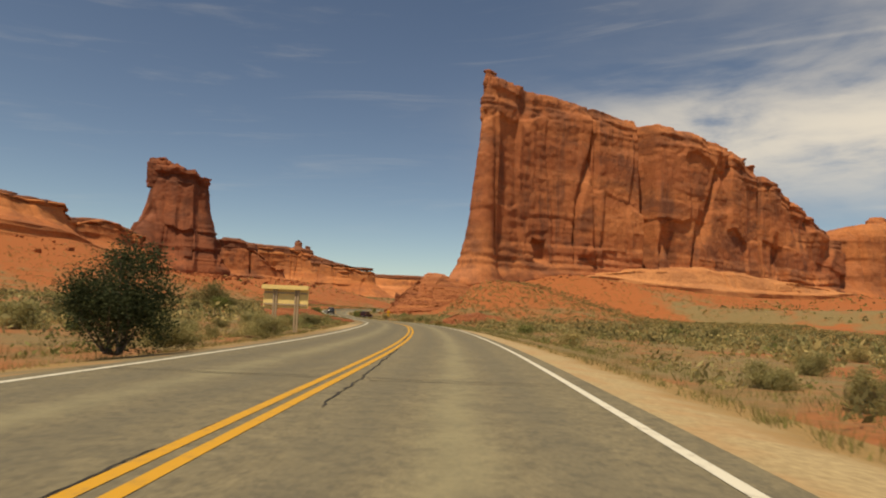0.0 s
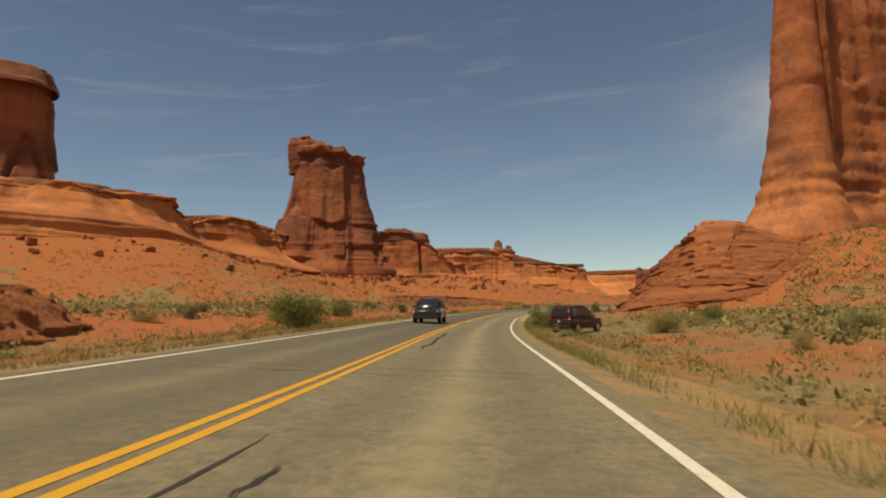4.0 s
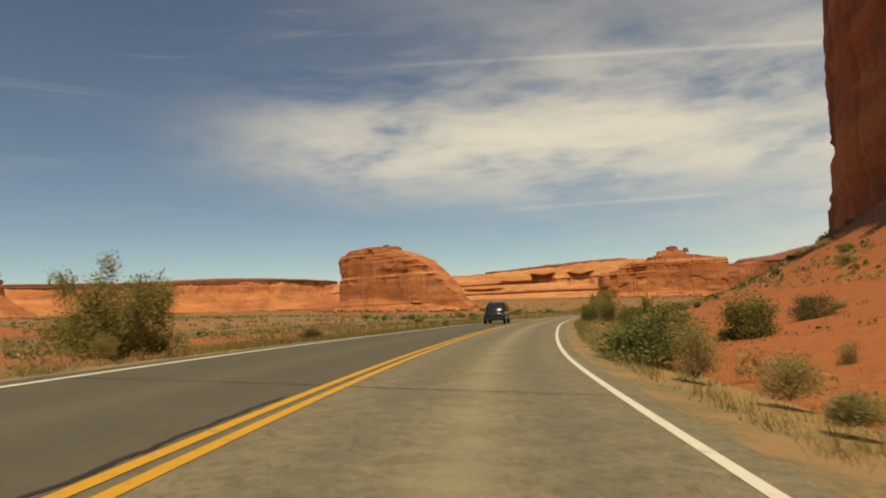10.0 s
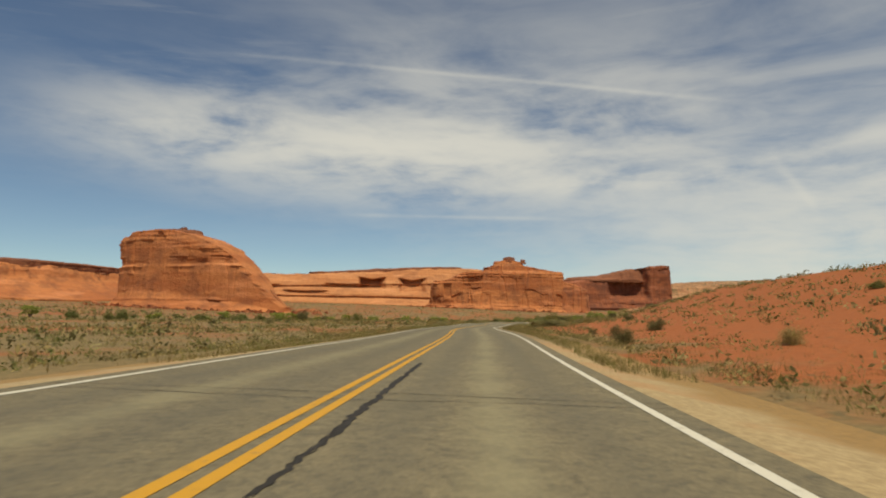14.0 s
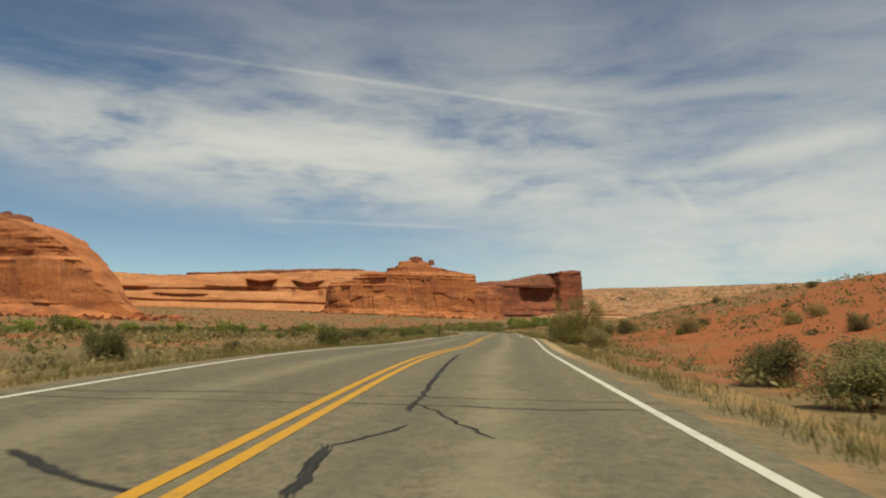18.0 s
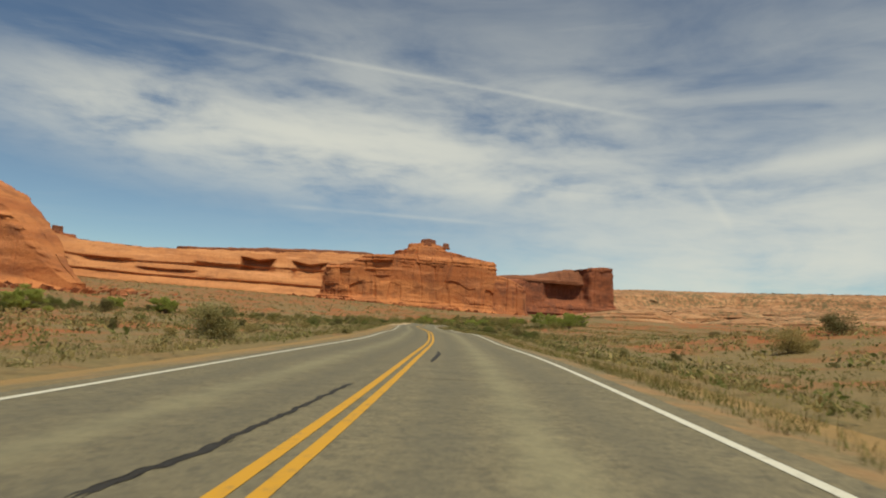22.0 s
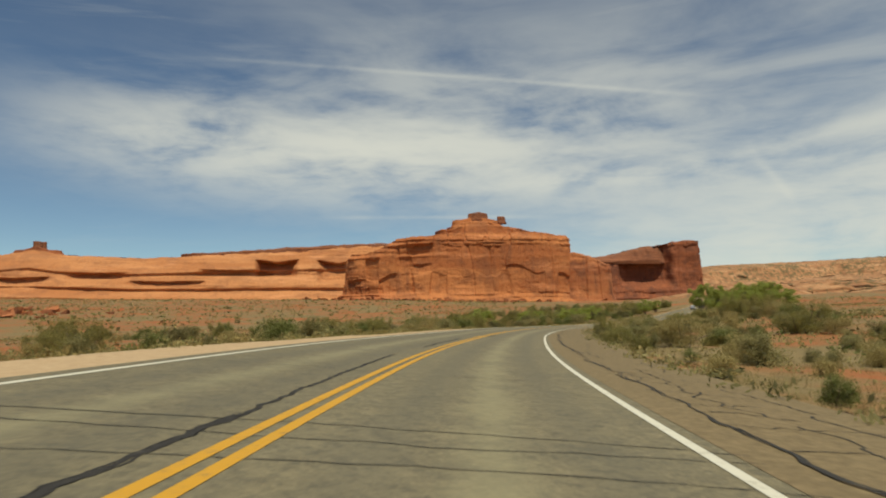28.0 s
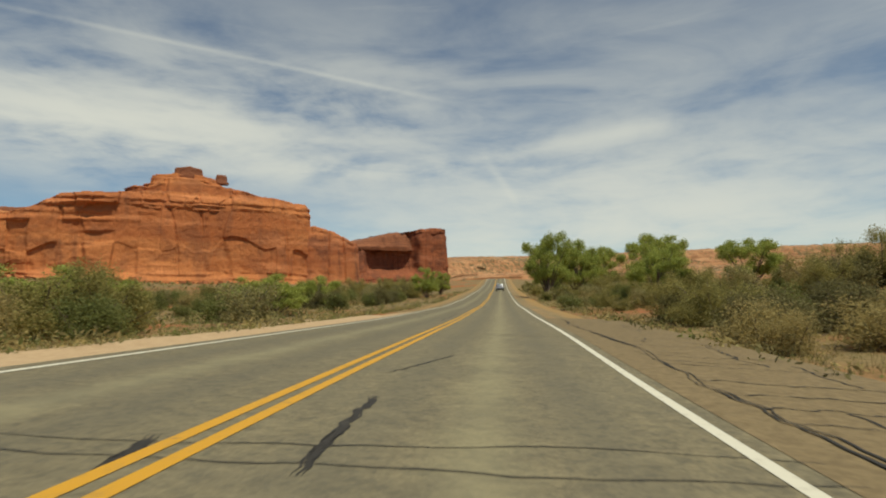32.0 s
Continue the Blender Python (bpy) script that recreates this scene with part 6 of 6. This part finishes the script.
def stand(name, x, y, face, label, cat, group=""):
    """An Empty on the ground that looks along face (degrees clockwise from +y)."""
    base = new(name)
    z = float(ground_z(np.array([x]), np.array([y]))[0])
    dd, at_ = road_near(np.array([x]), np.array([y]))
    if abs(dd[0]) < 6.6:
        z = max(z, float(RZ[at_[0]] + dd[0] * math.tan(radians(RB[at_[0]]))) - 0.3)
    base.matrix_basis = pose(x, y, z, 0, 0, -face)
    return tagged(base, label, cat, group)


# curve warning sign; its face looks back along the road
sx, sy = -6.9, 127.0
warn = stand("warning_sign", sx, sy, -10, "yellow diamond curve sign with a speed plate on a wooden post", "road sign")
warn.scale = (0.8, 0.8, 0.8)
part("post", block((0.10, 0.10, 2.5), (0, 0, 1.15), 0.01), POST_WOOD, warn)
diamond = Matrix.Rotation(radians(45), 4, "Y")
plate = part("diamond_panel", block((0.76, 0.012, 0.76), (0, -0.066, 2.05), 0.004, diamond), SIGN_YELLOW, warn, "yellow diamond panel")
rim_bm = bmesh.new()
for k in range(4):
    turn = Matrix.Rotation(radians(45 + 90 * k), 4, "Y")
    piece = block((0.68, 0.004, 0.018), (0, 0, 0), 0)
    bmesh.ops.translate(piece, vec=(0, 0, 0.34), verts=piece.verts)
    bmesh.ops.transform(piece, matrix=turn, verts=piece.verts)
    bmesh.ops.translate(piece, vec=(0, -0.076, 2.05), verts=piece.verts)
    me = bpy.data.meshes.new("tmp")
    piece.to_mesh(me)
    piece.free()
    rim_bm.from_mesh(me)
    bpy.data.meshes.remove(me)
part("border", rim_bm, SIGN_BLACK, plate)
arrow = bmesh.new()
outline = []
for k in range(9):
    a = radians(180 - 10 * k)
    outline.append((0.16 + 0.26 * math.cos(a), -0.06 + 0.26 * math.sin(a)))
inner = []
for k in range(9):
    a = radians(180 - 10 * k)
    inner.append((0.16 + 0.17 * math.cos(a), -0.06 + 0.17 * math.sin(a)))
ring = [(-0.10, -0.24)] + outline + inner[::-1] + [(-0.01, -0.24)]
tip = [(0.125, 0.27), (0.27, 0.145), (0.13, 0.04)]
for loop in (ring, tip):
    vs_ = [arrow.verts.new((px, -0.078, 2.05 + pz)) for px, pz in loop]
    arrow.faces.new(vs_)
ext = bmesh.ops.extrude_face_region(arrow, geom=arrow.faces[:])
bmesh.ops.translate(arrow, vec=(0, 0.004, 0), verts=[e for e in ext["geom"] if isinstance(e, bmesh.types.BMVert)])
part("arrow", arrow, SIGN_BLACK, plate, "black curved arrow")
speed = part("speed_plate", block((0.46, 0.012, 0.46), (0, -0.066, 1.28), 0.004), SIGN_YELLOW, warn, "square yellow speed plate")


def lettering(name, text, size, at, parent, mat):
    cu = bpy.data.curves.new(name, "FONT")
    cu.body, cu.size, cu.align_x, cu.align_y, cu.extrude = text, size, "CENTER", "CENTER", 0.002
    tmp = bpy.data.objects.new(name, cu)
    scene.collection.objects.link(tmp)
    bpy.context.view_layer.update()
    me = bpy.data.meshes.new_from_object(tmp.evaluated_get(bpy.context.evaluated_depsgraph_get()))
    bpy.data.objects.remove(tmp)
    me.materials.clear()
    me.materials.append(mat)
    ob = new(name, me)
    ob.parent = parent
    ob.matrix_basis = pose(*at, 90, 0, 0)
    return ob


lettering("figures", "40", 0.30, (0, -0.075, 1.34), speed, SIGN_BLACK)
part("small_line", block((0.26, 0.004, 0.06), (0, -0.075, 1.13), 0), SIGN_BLACK, speed)
for zz in (1.2, 1.36, 1.9, 2.2):
    part("bolt", block((0.02, 0.012, 0.02), (0, -0.078, zz), 0.003), STEEL, warn)

# notice board seen from behind
bx, by = -7.2, 34.0
board = stand("notice_board", bx, by, 8, "tan wooden notice board on four posts seen from behind", "notice board")
part("panel", block((2.4, 0.05, 0.95), (0, 0, 1.7), 0.01), BOARD_TAN, board)
part("roof", block((2.5, 0.42, 0.06), (0, -0.02, 2.33), 0.01, None), BOARD_TAN, board, "tan sloping roof board")
part("roof_face", block((2.5, 0.04, 0.22), (0, -0.23, 2.28), 0.01), BOARD_TAN, board)
for px in (-0.62, -0.48, 0.55, 0.69):
    part("post", block((0.09, 0.09, 2.3), (px, -0.075, 1.12), 0.01), POST_WOOD, board)
for zz in (1.4, 2.0):
    part("rail", block((2.3, 0.05, 0.09), (0, -0.055, zz), 0.008), POST_WOOD, board)

# edge-on route marker and pairs of short dark marker posts
px_, py_ = 61.5, 414.1
marker = stand("route_marker", px_, py_, 95, "tan route marker board on a wooden post seen edge-on", "road sign")
part("post", block((0.12, 0.12, 2.6), (0, 0, 1.25), 0.012), POST_WOOD, marker)
part("panel", block((0.6, 0.04, 0.75), (0, -0.085, 2.15), 0.008), BOARD_TAN, marker)
for k, (qx, qy) in enumerate(((238.9, 546.5), (243.7, 563.1))):
    post = stand("marker_post", qx, qy, 50, "short dark brown marker post at the road edge", "marker post", "marker posts at the culvert")
    part("shaft", block((0.11, 0.11, 1.25), (0, 0, 0.55), 0.012), DARK_POST, post)
    part("cap", block((0.14, 0.14, 0.05), (0, 0, 1.19), 0.012), DARK_POST, post)

# ---- vehicles ----
GLASS = bpy.data.materials.new("dark_car_glass")
GLASS.use_nodes = True
g = GLASS.node_tree.nodes["Principled BSDF"]
g.inputs["Base Color"].default_value, g.inputs["Roughness"].default_value = (0.02, 0.022, 0.025, 1), 0.06
RUBBER = plain("tyre_rubber", (0.02, 0.02, 0.02), 0.85)
ALLOY = plain("alloy_wheel", (0.5, 0.5, 0.5), 0.35, 0.8)
TRIM = plain("black_plastic_trim", (0.03, 0.03, 0.03), 0.6)
RED_LENS = plain("red_lamp_lens", (0.45, 0.02, 0.015), 0.2)
CLEAR_LENS = plain("clear_lamp_lens", (0.7, 0.7, 0.68), 0.12)
PLATE = plain("pale_number_plate", (0.6, 0.6, 0.56), 0.5)


def loft(stations, bevel=0.05):
    """Closed skin over rectangles given as y, half width low, half width high, z low, z high, with cut corners."""
    bm = bmesh.new()
    rings = []
    for y, wl, wh, zl, zh in stations:
        c = min(bevel, 0.3 * (zh - zl))
        pts = [(-wl + c, zl), (wl - c, zl), (wl, zl + c), (wh, zh - c), (wh - c, zh), (-wh + c, zh), (-wh, zh - c), (-wl, zl + c)]
        rings.append([bm.verts.new((px, y, pz)) for px, pz in pts])
    for a, b in zip(rings, rings[1:]):
        for i in range(8):
            bm.faces.new((a[i], a[(i + 1) % 8], b[(i + 1) % 8], b[i]))
    bm.faces.new(rings[0][::-1])
    bm.faces.new(rings[-1])
    bmesh.ops.recalc_face_normals(bm, faces=bm.faces)
    return bm


def wheel(car, x, y, r):
    bm = bmesh.new()
    bmesh.ops.create_cone(bm, cap_ends=True, segments=24, radius1=r, radius2=r, depth=0.23)
    bmesh.ops.bevel(bm, geom=[e for e in bm.edges if len(e.link_faces) == 2 and e.calc_face_angle(0) > 1], offset=0.04, segments=2, affect="EDGES")
    bmesh.ops.rotate(bm, matrix=Matrix.Rotation(radians(90), 3, "Y"), verts=bm.verts)
    bmesh.ops.translate(bm, vec=(x, y, r), verts=bm.verts)
    tyre = part("tyre", bm, RUBBER, car)
    bm = bmesh.new()
    bmesh.ops.create_cone(bm, cap_ends=True, segments=18, radius1=r * 0.62, radius2=r * 0.55, depth=0.25)
    bmesh.ops.rotate(bm, matrix=Matrix.Rotation(radians(90), 3, "Y"), verts=bm.verts)
    bmesh.ops.translate(bm, vec=(x, y, r), verts=bm.verts)
    part("rim", bm, ALLOY, tyre)


def suv(x, y, z, heading, paint_mat, label, boxy=False):
    """A sport utility car, nose along +y before it is turned."""
    car = new("suv")
    car.matrix_basis = pose(x, y, z, 0, 0, -heading)
    tagged(car, label, "car")
    body = [(-2.25, 0.80, 0.80, 0.42, 0.90), (-2.18, 0.86, 0.86, 0.32, 1.00), (-1.6, 0.91, 0.89, 0.28, 1.02), (0.9, 0.91, 0.88, 0.28, 1.0), (1.5, 0.90, 0.86, 0.28, 0.98), (2.1, 0.86, 0.80, 0.30, 0.90 if not boxy else 0.98), (2.28, 0.76, 0.72, 0.40, 0.80)]
    part("body", loft(body, 0.09), paint_mat, car, smooth_it=True)
    top = 1.66 if not boxy else 1.8
    cab = [(-2.14, 0.80, 0.66, 0.98, 1.30), (-1.98, 0.84, 0.67, 0.98, top - 0.08), (-1.6, 0.86, 0.68, 0.98, top), (0.0, 0.86, 0.69, 0.98, top), (0.45, 0.85, 0.66, 0.98, top - 0.06), (1.15, 0.80, 0.72, 0.96, 1.06)]
    part("roof", loft(cab, 0.07), paint_mat, car, smooth_it=True)

    def pane(name, corners):
        bm = bmesh.new()
        f = bm.faces.new([bm.verts.new(c) for c in corners])
        ex = bmesh.ops.extrude_face_region(bm, geom=[f])
        f.normal_update()
        nrm = f.normal.copy()
        bmesh.ops.translate(bm, vec=nrm * 0.012, verts=[e for e in ex["geom"] if isinstance(e, bmesh.types.BMVert)])
        bmesh.ops.recalc_face_normals(bm, faces=bm.faces)
        part(name, bm, GLASS, car)

    zt = top - 0.14
    pane("rear_window", [(0.66, -2.135, 1.10), (-0.66, -2.135, 1.10), (-0.58, -2.02, zt), (0.58, -2.02, zt)])
    pane("windscreen", [(-0.70, 1.06, 1.10), (0.70, 1.06, 1.10), (0.60, 0.50, zt), (-0.60, 0.50, zt)])
    for sgn in (-1, 1):
        for y0, y1, y2, y3 in ((-1.85, -1.05, -1.05, -1.78), (-0.98, -0.12, -0.12, -0.98), (-0.04, 0.86, 0.42, -0.04)):
            c = [(sgn * 0.845, y0, 1.08), (sgn * 0.845, y1, 1.08), (sgn * 0.735, y2, zt), (sgn * 0.735, y3, zt)]
            pane("side_window", c if sgn > 0 else c[::-1])
        part("tail_lamp", block((0.14, 0.08, 0.34), (sgn * 0.76, -2.17, 0.98), 0.02), RED_LENS, car, "red tail lamp")
        part("headlamp", block((0.30, 0.10, 0.15), (sgn * 0.62, 2.2, 0.74), 0.03), CLEAR_LENS, car, "clear headlamp")
        part("mirror", block((0.20, 0.10, 0.14), (sgn * 0.98, 0.72, 1.12), 0.03), paint_mat, car)
        part("roof_rail", block((0.05, 1.9, 0.05), (sgn * 0.62, -0.85, top + 0.04), 0.015), TRIM, car)
        for yy in (-1.38, 1.42):
            wheel(car, sgn * 0.80, yy, 0.36)
    part("rear_bumper", block((1.66, 0.16, 0.26), (0, -2.26, 0.46), 0.04), TRIM, car)
    part("front_bumper", block((1.60, 0.16, 0.26), (0, 2.26, 0.44), 0.04), TRIM, car)
    part("grille", block((0.70, 0.06, 0.20), (0, 2.27, 0.70), 0.02), TRIM, car)
    part("rear_plate", block((0.34, 0.02, 0.15), (0, -2.24, 0.82), 0.004), PLATE, car)
    return car


SILVER = plain("silver_car_paint", (0.52, 0.53, 0.54), 0.28, 0.55, 0.08)
BLACK_PAINT = plain("black_car_paint", (0.025, 0.028, 0.032), 0.2, 0.2, 0.1)
MAROON = plain("dark_maroon_car_paint", (0.05, 0.02, 0.02), 0.25, 0.2, 0.1)
for s_, d_, turn_, mat_, label_, boxy_ in ((1234, 1.75, 0, SILVER, "silver sport utility car driving ahead on the road", False), (392, -1.8, 180, BLACK_PAINT, "black sport utility car in the oncoming lane", True), (181, -1.8, 180, BLACK_PAINT, "small black car in the oncoming lane", False), (184, 8.2, 35, MAROON, "dark maroon off-road car parked on the roadside", True)):
    p = road_point(np.array([START + s_]), np.array([d_]))[0]
    i_ = int(np.searchsorted(RS, START + s_))
    head_ = math.degrees(math.atan2(TX[i_], TY[i_])) + turn_
    zz = float(ground_z(p[0:1], p[1:2])[0]) if abs(d_) > 4.2 else p[2]
    suv(p[0], p[1], zz, head_, mat_, label_, boxy_)
